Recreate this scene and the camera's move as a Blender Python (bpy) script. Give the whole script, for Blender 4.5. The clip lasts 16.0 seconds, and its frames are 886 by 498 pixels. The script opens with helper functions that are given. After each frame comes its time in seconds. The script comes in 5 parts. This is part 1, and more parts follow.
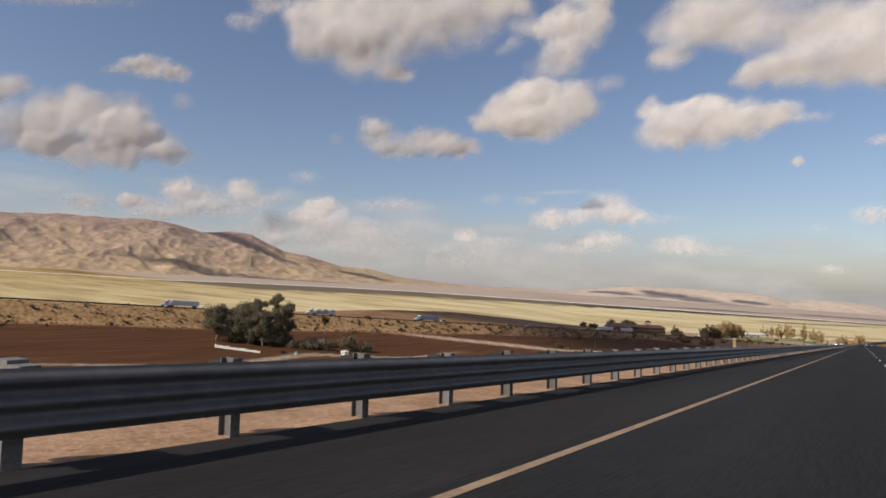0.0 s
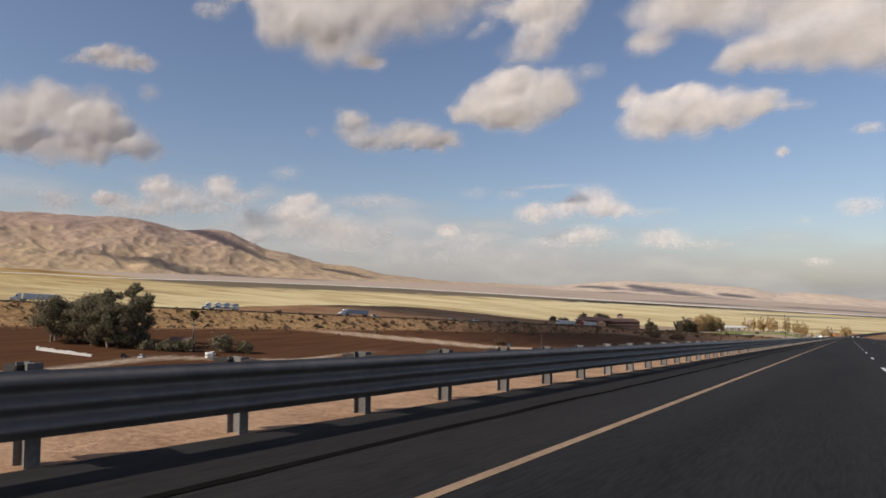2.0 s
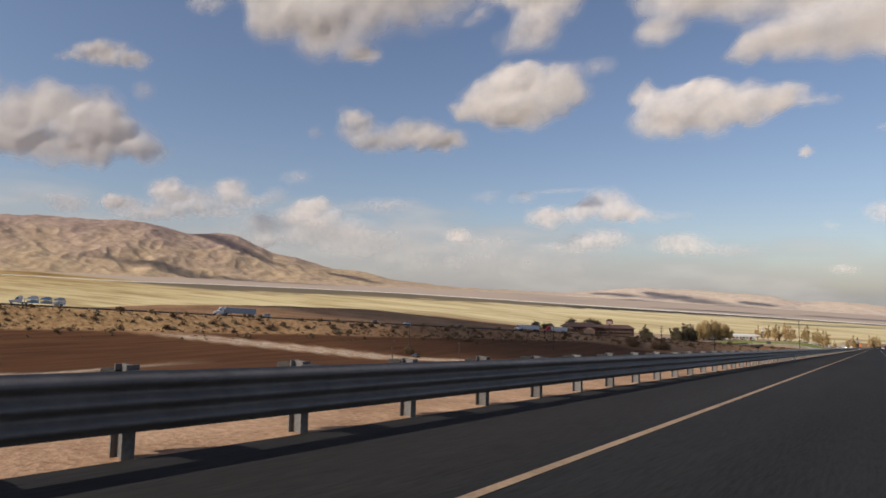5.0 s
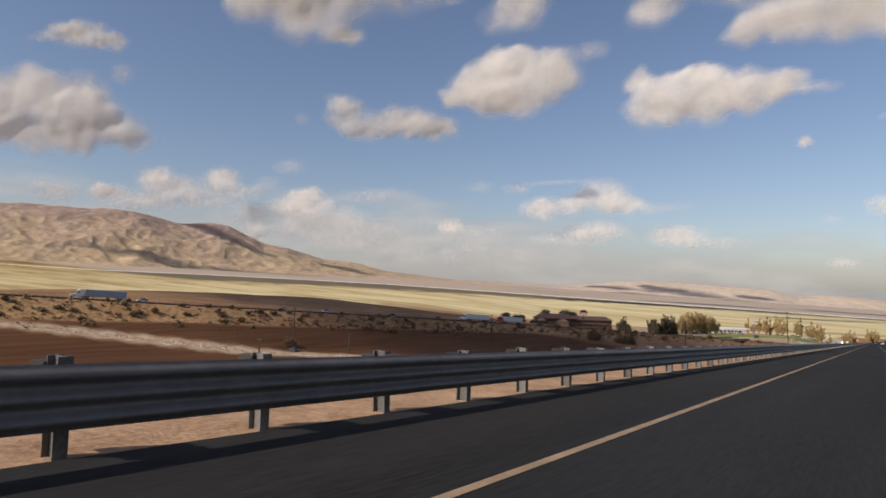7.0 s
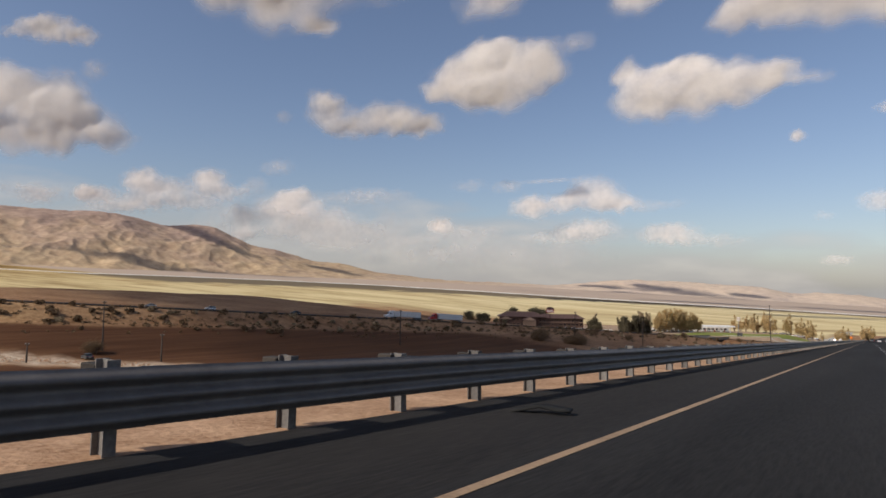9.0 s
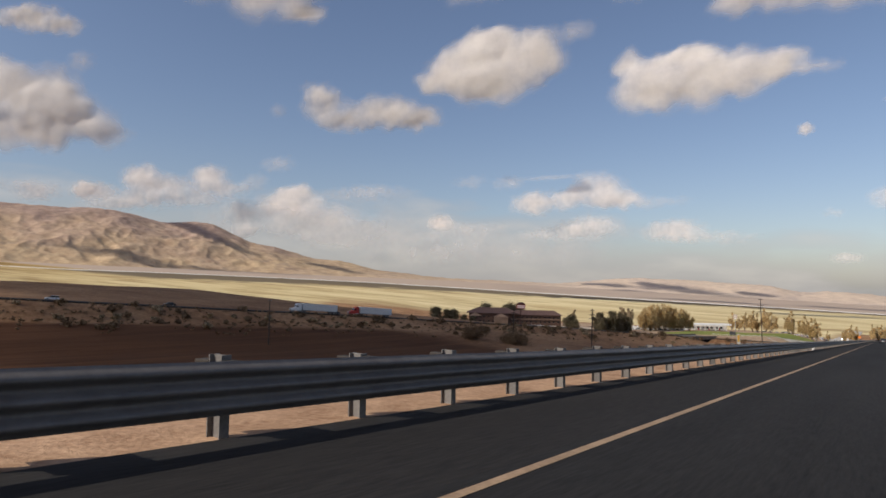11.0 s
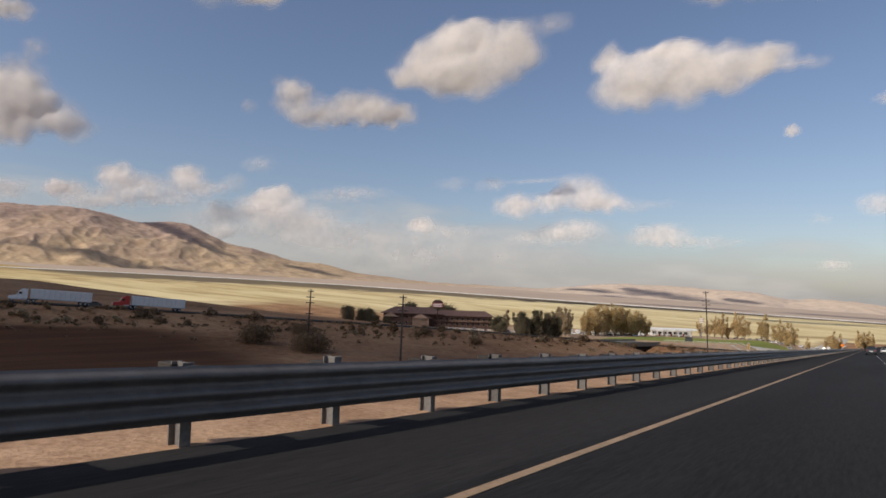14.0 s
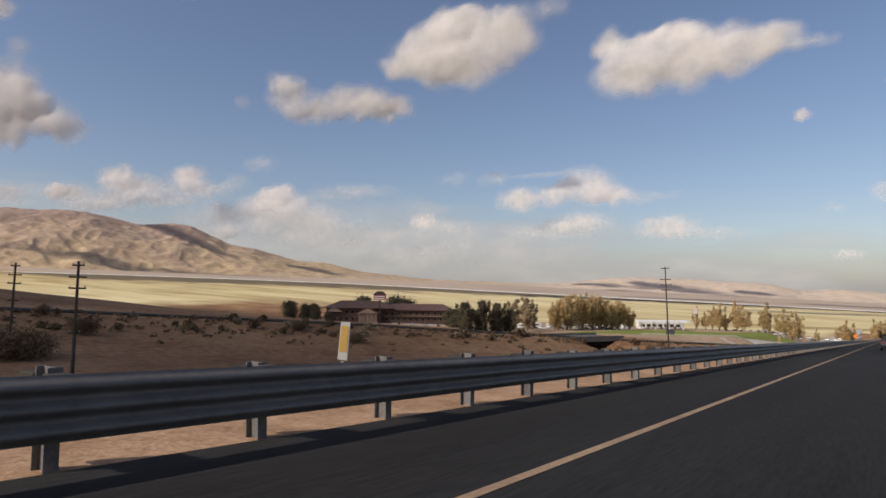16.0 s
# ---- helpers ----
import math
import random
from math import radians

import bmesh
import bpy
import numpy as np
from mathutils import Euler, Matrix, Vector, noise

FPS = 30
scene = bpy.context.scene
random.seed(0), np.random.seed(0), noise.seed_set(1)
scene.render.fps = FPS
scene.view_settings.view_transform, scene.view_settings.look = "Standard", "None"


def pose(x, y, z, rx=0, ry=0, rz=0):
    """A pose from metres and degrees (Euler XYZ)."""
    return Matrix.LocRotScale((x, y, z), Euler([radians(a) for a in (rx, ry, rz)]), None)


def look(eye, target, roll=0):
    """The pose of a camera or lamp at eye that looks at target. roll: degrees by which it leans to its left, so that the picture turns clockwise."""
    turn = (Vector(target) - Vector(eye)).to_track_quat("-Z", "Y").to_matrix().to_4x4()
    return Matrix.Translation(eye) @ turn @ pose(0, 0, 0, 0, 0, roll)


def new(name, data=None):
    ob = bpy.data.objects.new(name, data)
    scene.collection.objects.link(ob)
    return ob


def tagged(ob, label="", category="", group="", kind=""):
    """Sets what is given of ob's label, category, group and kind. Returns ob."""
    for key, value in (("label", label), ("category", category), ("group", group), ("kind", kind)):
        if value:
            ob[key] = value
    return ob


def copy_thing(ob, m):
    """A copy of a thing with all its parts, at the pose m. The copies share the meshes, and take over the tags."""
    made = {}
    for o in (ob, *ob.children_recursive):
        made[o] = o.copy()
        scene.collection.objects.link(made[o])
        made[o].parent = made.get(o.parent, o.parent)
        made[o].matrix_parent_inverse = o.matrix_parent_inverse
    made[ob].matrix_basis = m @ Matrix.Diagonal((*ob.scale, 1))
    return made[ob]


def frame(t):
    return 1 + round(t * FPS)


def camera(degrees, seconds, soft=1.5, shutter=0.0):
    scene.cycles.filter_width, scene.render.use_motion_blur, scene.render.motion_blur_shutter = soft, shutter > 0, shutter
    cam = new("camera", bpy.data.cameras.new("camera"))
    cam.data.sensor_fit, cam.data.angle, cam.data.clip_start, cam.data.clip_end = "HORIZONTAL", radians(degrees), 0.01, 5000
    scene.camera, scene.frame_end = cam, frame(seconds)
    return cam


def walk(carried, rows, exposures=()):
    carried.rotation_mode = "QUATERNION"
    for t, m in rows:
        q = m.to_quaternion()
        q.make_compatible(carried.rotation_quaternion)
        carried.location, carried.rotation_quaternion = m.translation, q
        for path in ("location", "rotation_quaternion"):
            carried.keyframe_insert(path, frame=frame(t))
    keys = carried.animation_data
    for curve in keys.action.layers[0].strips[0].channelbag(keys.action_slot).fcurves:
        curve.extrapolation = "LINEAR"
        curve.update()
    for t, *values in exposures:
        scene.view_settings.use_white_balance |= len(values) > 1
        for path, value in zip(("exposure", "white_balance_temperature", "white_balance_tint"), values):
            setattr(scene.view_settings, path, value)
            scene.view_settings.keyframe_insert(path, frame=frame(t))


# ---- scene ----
# ---- the camera and its drive ----
GRADE = radians(3.43)
EYE = 1.25
cam = camera(70.0, 16.0, soft=1.65)
# seconds, metres driven down the grade, turn about x, y and z
ROWS = [
    (0, 0.00, 93.523, -1.416, 33.398),
    (0.5, 18.58, 93.736, -2.427, 33.269),
    (1, 37.14, 93.391, -1.923, 33.158),
    (1.5, 55.70, 93.320, -1.945, 32.847),
    (2, 74.78, 93.283, -0.811, 32.505),
    (2.5, 93.86, 93.591, -1.703, 33.283),
    (3, 112.87, 93.251, -1.896, 33.574),
    (3.5, 131.81, 93.182, -1.445, 33.561),
    (5.8, 215.35, 94.080, -1.378, 34.602),
    (6, 222.50, 93.742, -1.634, 34.799),
    (6.5, 240.35, 93.576, -1.560, 34.420),
    (7, 258.13, 93.254, -1.497, 34.243),
    (7.5, 275.83, 93.481, -0.702, 34.065),
    (8, 293.48, 93.018, -0.346, 33.920),
    (8.5, 311.05, 93.193, -0.427, 33.850),
    (9, 328.55, 93.384, -0.986, 33.934),
    (11.3, 408.76, 93.239, -0.929, 34.779),
    (11.5, 415.71, 93.071, -0.299, 34.792),
    (12, 433.10, 93.080, -0.631, 34.565),
    (12.5, 450.49, 93.360, -0.588, 34.047),
    (13, 467.90, 94.023, -1.347, 34.208),
    (13.5, 485.34, 94.185, -1.885, 34.069),
    (14, 502.81, 93.766, -1.596, 33.811),
    (14.5, 520.30, 93.658, -0.904, 33.928),
    (15, 537.82, 93.638, -0.583, 33.967),
    (15.5, 555.36, 93.415, -0.464, 34.546),
    (16, 572.93, 93.578, -0.545, 34.858),
]

walk(cam, [(t, pose(0, s * math.cos(GRADE), EYE - s * math.sin(GRADE), rx, ry, rz)) for t, s, rx, ry, rz in ROWS])

# ---- sky, sun and exposure ----
SUN_EL, SUN_AZ = radians(36), radians(206)   # azimuth clockwise from +y
world = bpy.data.worlds.new("sky")
scene.world = world
world.use_nodes = True
scene.view_settings.exposure = 0.0


def nodes_of(tree):
    """A short way to add a node and link its inputs."""
    def add(kind, *links, **sets):
        n = tree.nodes.new(kind)
        for k, v in sets.items():
            if k == "inputs":
                for name, val in v.items():
                    n.inputs[name].default_value = val
            elif k == "ramp":
                el = n.color_ramp.elements
                while len(el) < len(v):
                    el.new(0.5)
                for e, (p, c) in zip(el, v):
                    e.position, e.color = p, (*c, 1) if len(c) == 3 else c
            elif k == "operation":
                n.operation = v
            elif k == "blend_type":
                n.blend_type = v
            elif k == "data_type":
                n.data_type = v
            elif k == "sky_type":
                n.sky_type = v
            elif k == "feature":
                n.feature = v
        for out, slot in links:
            tree.links.new(out, n.inputs[slot])
        return n
    return add


def build_sky():
    t = world.node_tree
    t.nodes.clear()
    add = nodes_of(t)
    sky = add("ShaderNodeTexSky", sky_type="NISHITA")
    sky.sun_disc, sky.sun_elevation, sky.sun_rotation = False, SUN_EL, SUN_AZ
    sky.air_density, sky.dust_density, sky.ozone_density = 1.0, 1.1, 2.0
    tinted = add("ShaderNodeMixRGB", (sky.outputs[0], 1), blend_type="MULTIPLY", inputs={0: 1.0, 2: (1.07, 0.985, 1.005, 1)})
    co = add("ShaderNodeTexCoord")
    sep = add("ShaderNodeSeparateXYZ", (co.outputs["Generated"], 0))
    # far cumulus rows low over the horizon, drawn out flat, in grey haze
    stretch = add("ShaderNodeMapping", (co.outputs["Generated"], 0))
    stretch.inputs["Scale"].default_value = (1.0, 1.0, 3.5)
    big = add("ShaderNodeTexNoise", (stretch.outputs[0], "Vector"), inputs={"Scale": 7.0, "Detail": 6.0, "Roughness": 0.5})
    band = add("ShaderNodeValToRGB", (sep.outputs[2], 0), ramp=[(0.0, (0.62,) * 3), (0.04, (0.56,) * 3), (0.085, (0.42,) * 3), (0.13, (0.28,) * 3), (0.19, (0.08,) * 3), (0.25, (0.0,) * 3)])
    soft = add("ShaderNodeMath", (big.outputs[0], 0), operation="MULTIPLY_ADD", inputs={1: 0.55, 2: 0.225})
    dens = add("ShaderNodeMath", (soft.outputs[0], 0), (band.outputs[0], 1), operation="ADD")
    # the haze thins out down the valley
    thin = add("ShaderNodeMapRange", (sep.outputs[0], 0), inputs={1: -0.5, 2: -0.05, 3: 0.03, 4: -0.17})
    hazy = add("ShaderNodeMath", (dens.outputs[0], 0), (thin.outputs[0], 1), operation="ADD")
    cover = add("ShaderNodeValToRGB", (hazy.outputs[0], 0), ramp=[(0.76, (0, 0, 0)), (1.18, (0.66,) * 3)])
    tone = add("ShaderNodeValToRGB", (big.outputs[0], 0), ramp=[(0.36, (4.0, 3.95, 4.15)), (0.52, (4.5, 4.35, 4.4)), (0.70, (5.6, 5.3, 5.1))])
    mix = add("ShaderNodeMixRGB", (cover.outputs[0], 0), (tinted.outputs[0], 1), (tone.outputs[0], 2))
    bg = add("ShaderNodeBackground", (mix.outputs[0], 0), inputs={"Strength": 0.102})
    out = add("ShaderNodeOutputWorld", (bg.outputs[0], 0))


build_sky()
sun = new("sun", bpy.data.lights.new("sun", "SUN"))
sun.data.energy, sun.data.angle, sun.data.color = 4.2, radians(0.6), (1.0, 0.93, 0.82)
sun.matrix_world = look((0, 0, 50), (-50 * math.sin(SUN_AZ) * math.cos(SUN_EL), -50 * math.cos(SUN_AZ) * math.cos(SUN_EL), 50 - 50 * math.sin(SUN_EL)))


# ---- materials ----
def surface(name, low, high, scale=1.0, fine=12.0, rough=0.85, bump=0.3, depth=0.05, metal=0.0, stretch=(1, 1, 1), spread=0.0, speck=None, gloss=0.3):
    """Two-scale mottled surface: low and high are the ends of its colour, scale in features per metre."""
    m = bpy.data.materials.new(name)
    m.use_nodes = True
    t = m.node_tree
    add = nodes_of(t)
    bsdf = t.nodes["Principled BSDF"]
    bsdf.inputs["Roughness"].default_value, bsdf.inputs["Metallic"].default_value = rough, metal
    bsdf.inputs["Specular IOR Level"].default_value = gloss
    co = add("ShaderNodeTexCoord")
    mp = add("ShaderNodeMapping", (co.outputs["Object"], 0))
    mp.inputs["Scale"].default_value = stretch
    a = add("ShaderNodeTexNoise", (mp.outputs[0], "Vector"), inputs={"Scale": scale, "Detail": 5.0, "Roughness": 0.6})
    b = add("ShaderNodeTexNoise", (mp.outputs[0], "Vector"), inputs={"Scale": scale * fine, "Detail": 4.0, "Roughness": 0.65})
    s = add("ShaderNodeMath", (a.outputs[0], 0), (b.outputs[0], 1), operation="ADD")
    val = s.outputs[0]
    if spread:
        info = add("ShaderNodeObjectInfo")
        off = add("ShaderNodeMath", (info.outputs["Random"], 0), operation="MULTIPLY_ADD", inputs={1: spread, 2: -spread / 2})
        val = add("ShaderNodeMath", (val, 0), (off.outputs[0], 1), operation="ADD").outputs[0]
    half = add("ShaderNodeMath", (val, 0), operation="MULTIPLY", inputs={1: 0.5})
    ramp = [(0.36, low), (0.64, high)]
    if speck:
        ramp = [(0.34, speck), (0.41, low), (0.64, high)]
    col = add("ShaderNodeValToRGB", (half.outputs[0], 0), ramp=ramp)
    t.links.new(col.outputs[0], bsdf.inputs["Base Color"])
    if bump:
        bn = add("ShaderNodeBump", (b.outputs[0], "Height"), inputs={"Strength": bump, "Distance": depth})
        t.links.new(bn.outputs[0], bsdf.inputs["Normal"])
    return m


M_ASPHALT = surface("asphalt", (0.0115, 0.0108, 0.011), (0.029, 0.0275, 0.027), 0.45, 60, 0.9, 0.5, 0.012, stretch=(1, 0.06, 1), gloss=0.1)
M_SHOULDER = surface("shoulder_asphalt", (0.014, 0.013, 0.013), (0.034, 0.031, 0.029), 0.4, 60, 0.9, 0.5, 0.012, stretch=(1, 0.08, 1), gloss=0.1)
M_YELLOW = surface("yellow_line_paint", (0.22, 0.145, 0.085), (0.40, 0.27, 0.165), 1.5, 12, 0.7, 0.2, 0.004)
M_WHITEPAINT = surface("white_line_paint", (0.5, 0.5, 0.48), (0.75, 0.74, 0.7), 1.5, 12, 0.7, 0.2, 0.004)
M_ZINC = surface("galvanised_steel", (0.118, 0.104, 0.094), (0.19, 0.17, 0.154), 0.35, 12, 0.55, 0.05, 0.004, metal=0.15, gloss=0.28)
M_POSTSTEEL = surface("weathered_post_steel", (0.10, 0.092, 0.086), (0.20, 0.185, 0.172), 2, 10, 0.7, 0.2, 0.004, metal=0.1, spread=0.4)
M_BLOCKWOOD = surface("dark_treated_wood", (0.018, 0.015, 0.013), (0.055, 0.046, 0.039), 3, 10, 0.9, 0.5, 0.01, spread=0.4)


def vapour():
    """Sunlit vapour: opaque where the heap is thick; the ragged rim fades out."""
    m = bpy.data.materials.new("cloud_vapour")
    m.use_nodes = True
    t = m.node_tree
    t.nodes.clear()
    add = nodes_of(t)
    co = add("ShaderNodeTexCoord")
    info = add("ShaderNodeObjectInfo")
    shift = add("ShaderNodeMath", (info.outputs["Random"], 0), operation="MULTIPLY", inputs={1: 60.0})
    heap = add("ShaderNodeVertexColor")
    heap.layer_name = "heap"
    thick = add("ShaderNodeSeparateColor", (heap.outputs[0], 0))
    puff = add("ShaderNodeTexNoise", (co.outputs["UV"], "Vector"), inputs={"Scale": 2.2, "Detail": 6.0, "Roughness": 0.55})
    curl = add("ShaderNodeTexNoise", (co.outputs["UV"], "Vector"), inputs={"Scale": 6.0, "Detail": 2.0, "Roughness": 0.5})
    for n in (puff, curl):
        n.noise_dimensions = "4D"
        t.links.new(shift.outputs[0], n.inputs["W"])
    n1 = add("ShaderNodeMath", (puff.outputs[0], 0), operation="MULTIPLY_ADD", inputs={1: 0.8, 2: -0.40})
    n2 = add("ShaderNodeMath", (curl.outputs[0], 0), operation="MULTIPLY_ADD", inputs={1: 0.3, 2: -0.15})
    n12 = add("ShaderNodeMath", (n1.outputs[0], 0), (n2.outputs[0], 1), operation="ADD")
    ragged = add("ShaderNodeMath", (thick.outputs[0], 0), operation="MULTIPLY_ADD", inputs={1: 0.6, 2: 0.4})
    torn = add("ShaderNodeMath", (n12.outputs[0], 0), (ragged.outputs[0], 1), operation="MULTIPLY")
    s2 = add("ShaderNodeMath", (thick.outputs[0], 0), (torn.outputs[0], 1), operation="ADD")
    alpha = add("ShaderNodeMapRange", (s2.outputs[0], 0), inputs={1: 0.0, 2: 1.06, 3: 0.0, 4: 0.96})
    alpha.interpolation_type = "SMOOTHSTEP"
    rim = add("ShaderNodeMapRange", (thick.outputs[0], 0), inputs={1: 0.0, 2: 0.12, 3: 0.0, 4: 1.0})
    al = add("ShaderNodeMath", (alpha.outputs[0], 0), (rim.outputs[0], 1), operation="MULTIPLY")
    col = add("ShaderNodeValToRGB", (puff.outputs[0], 0), ramp=[(0.35, (0.74, 0.69, 0.66)), (0.65, (0.82, 0.77, 0.73))])
    bn = add("ShaderNodeBump", (s2.outputs[0], "Height"), inputs={"Strength": 0.11, "Distance": 40.0})
    through_ = add("ShaderNodeBsdfTranslucent", (col.outputs[0], 0), (bn.outputs[0], "Normal"))
    body = add("ShaderNodeBsdfDiffuse", (col.outputs[0], 0), (bn.outputs[0], "Normal"))
    both = add("ShaderNodeMixShader", (through_.outputs[0], 1), (body.outputs[0], 2), inputs={0: 0.6})
    clear = add("ShaderNodeBsdfTransparent")
    mix = add("ShaderNodeMixShader", (al.outputs[0], 0), (clear.outputs[0], 1), (both.outputs[0], 2))
    add("ShaderNodeOutputMaterial", (mix.outputs[0], 0))
    return m


M_CLOUD = vapour()


def ground_material():
    """Bare tan earth near the road, ploughed red-brown field in the hollow, dry golden grass on the plain, with cloud
    shade painted in as dark streaks.
    """
    m = bpy.data.materials.new("valley_ground")
    m.use_nodes = True
    t = m.node_tree
    add = nodes_of(t)
    bsdf = t.nodes["Principled BSDF"]
    bsdf.inputs["Roughness"].default_value = 0.95
    bsdf.inputs["Specular IOR Level"].default_value = 0.05
    co = add("ShaderNodeTexCoord")
    P = co.outputs["Object"]
    zone = add("ShaderNodeVertexColor")
    zone.layer_name = "zone"
    rgb = add("ShaderNodeSeparateColor", (zone.outputs[0], 0))
    n1 = add("ShaderNodeTexNoise", (P, "Vector"), inputs={"Scale": 0.03, "Detail": 6.0, "Roughness": 0.6})
    n2 = add("ShaderNodeTexNoise", (P, "Vector"), inputs={"Scale": 0.5, "Detail": 6.0, "Roughness": 0.65})
    both = add("ShaderNodeMath", (n1.outputs[0], 0), (n2.outputs[0], 1), operation="ADD")
    half = add("ShaderNodeMath", (both.outputs[0], 0), operation="MULTIPLY", inputs={1: 0.5})
    earth = add("ShaderNodeValToRGB", (half.outputs[0], 0), ramp=[(0.36, (0.148, 0.074, 0.038)), (0.5, (0.265, 0.150, 0.080)), (0.62, (0.36, 0.222, 0.122))])
    rows = add("ShaderNodeMapping", (P, 0))
    rows.inputs["Scale"].default_value = (1.0, 0.08, 1.0)
    rows.inputs["Rotation"].default_value = (0, 0, radians(18))
    n3 = add("ShaderNodeTexNoise", (rows.outputs[0], "Vector"), inputs={"Scale": 0.25, "Detail": 5.0, "Roughness": 0.6})
    field = add("ShaderNodeValToRGB", (n3.outputs[0], 0), ramp=[(0.33, (0.066, 0.029, 0.014)), (0.68, (0.118, 0.055, 0.026))])
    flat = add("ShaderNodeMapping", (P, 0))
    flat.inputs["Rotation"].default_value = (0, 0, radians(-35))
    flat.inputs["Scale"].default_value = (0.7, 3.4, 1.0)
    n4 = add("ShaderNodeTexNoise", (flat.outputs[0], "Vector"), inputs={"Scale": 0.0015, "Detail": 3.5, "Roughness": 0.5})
    # the dark end of this ramp paints bands of cloud shade on the grass
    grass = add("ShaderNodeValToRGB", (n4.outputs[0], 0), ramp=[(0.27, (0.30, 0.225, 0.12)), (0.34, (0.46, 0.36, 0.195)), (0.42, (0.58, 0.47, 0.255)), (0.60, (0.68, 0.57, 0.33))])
    # grass gets browner and darker with distance to the left
    browner = add("ShaderNodeMixRGB", (zone.outputs["Alpha"], 0), (grass.outputs[0], 1), blend_type="MULTIPLY", inputs={2: (0.64, 0.53, 0.38, 1)})
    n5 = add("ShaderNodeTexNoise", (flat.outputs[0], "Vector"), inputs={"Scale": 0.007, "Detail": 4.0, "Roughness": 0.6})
    # finer dark streaks of cloud shade, multiplied into the grass colour
    cloud_shade = add("ShaderNodeValToRGB", (n5.outputs[0], 0), ramp=[(0.36, (0.58, 0.50, 0.42)), (0.54, (1.0, 1.0, 1.0))])
    streak = add("ShaderNodeMixRGB", (browner.outputs[0], 1), (cloud_shade.outputs[0], 2), blend_type="MULTIPLY", inputs={0: 0.75})
    speck = add("ShaderNodeMixRGB", (streak.outputs[0], 1), (n2.outputs[0], 2), blend_type="SOFT_LIGHT", inputs={0: 0.35})
    c1 = add("ShaderNodeMixRGB", (rgb.outputs[0], 0), (earth.outputs[0], 1), (field.outputs[0], 2))
    c2 = add("ShaderNodeMixRGB", (rgb.outputs[1], 0), (c1.outputs[0], 1), (speck.outputs[0], 2))
    lawn = add("ShaderNodeValToRGB", (half.outputs[0], 0), ramp=[(0.38, (0.125, 0.15, 0.034)), (0.62, (0.235, 0.25, 0.068))])
    c3 = add("ShaderNodeMixRGB", (rgb.outputs[2], 0), (c2.outputs[0], 1), (lawn.outputs[0], 2))
    bare = add("ShaderNodeVertexColor")
    bare.layer_name = "bare"
    rubble = add("ShaderNodeValToRGB", (n2.outputs[0], 0), ramp=[(0.35, (0.30, 0.225, 0.155)), (0.62, (0.56, 0.45, 0.34))])
    extra = add("ShaderNodeSeparateColor", (bare.outputs[0], 0))
    c35 = add("ShaderNodeMixRGB", (extra.outputs[1], 0), (c3.outputs[0], 1), inputs={2: (0.16, 0.125, 0.082, 1)})
    c37 = add("ShaderNodeMixRGB", (extra.outputs[2], 0), (c35.outputs[0], 1), inputs={2: (0.43, 0.335, 0.262, 1)})
    c4 = add("ShaderNodeMixRGB", (extra.outputs[0], 0), (c37.outputs[0], 1), (rubble.outputs[0], 2))
    straw = add("ShaderNodeValToRGB", (n2.outputs[0], 0), ramp=[(0.36, (0.20, 0.115, 0.05)), (0.55, (0.41, 0.262, 0.118)), (0.68, (0.52, 0.35, 0.17))])
    c5 = add("ShaderNodeMixRGB", (bare.outputs["Alpha"], 0), (c4.outputs[0], 1), (straw.outputs[0], 2))
    t.links.new(c5.outputs[0], bsdf.inputs["Base Color"])
    bn = add("ShaderNodeBump", (n2.outputs[0], "Height"), inputs={"Strength": 0.6, "Distance": 0.3})
    t.links.new(bn.outputs[0], bsdf.inputs["Normal"])
    return m


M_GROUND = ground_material()


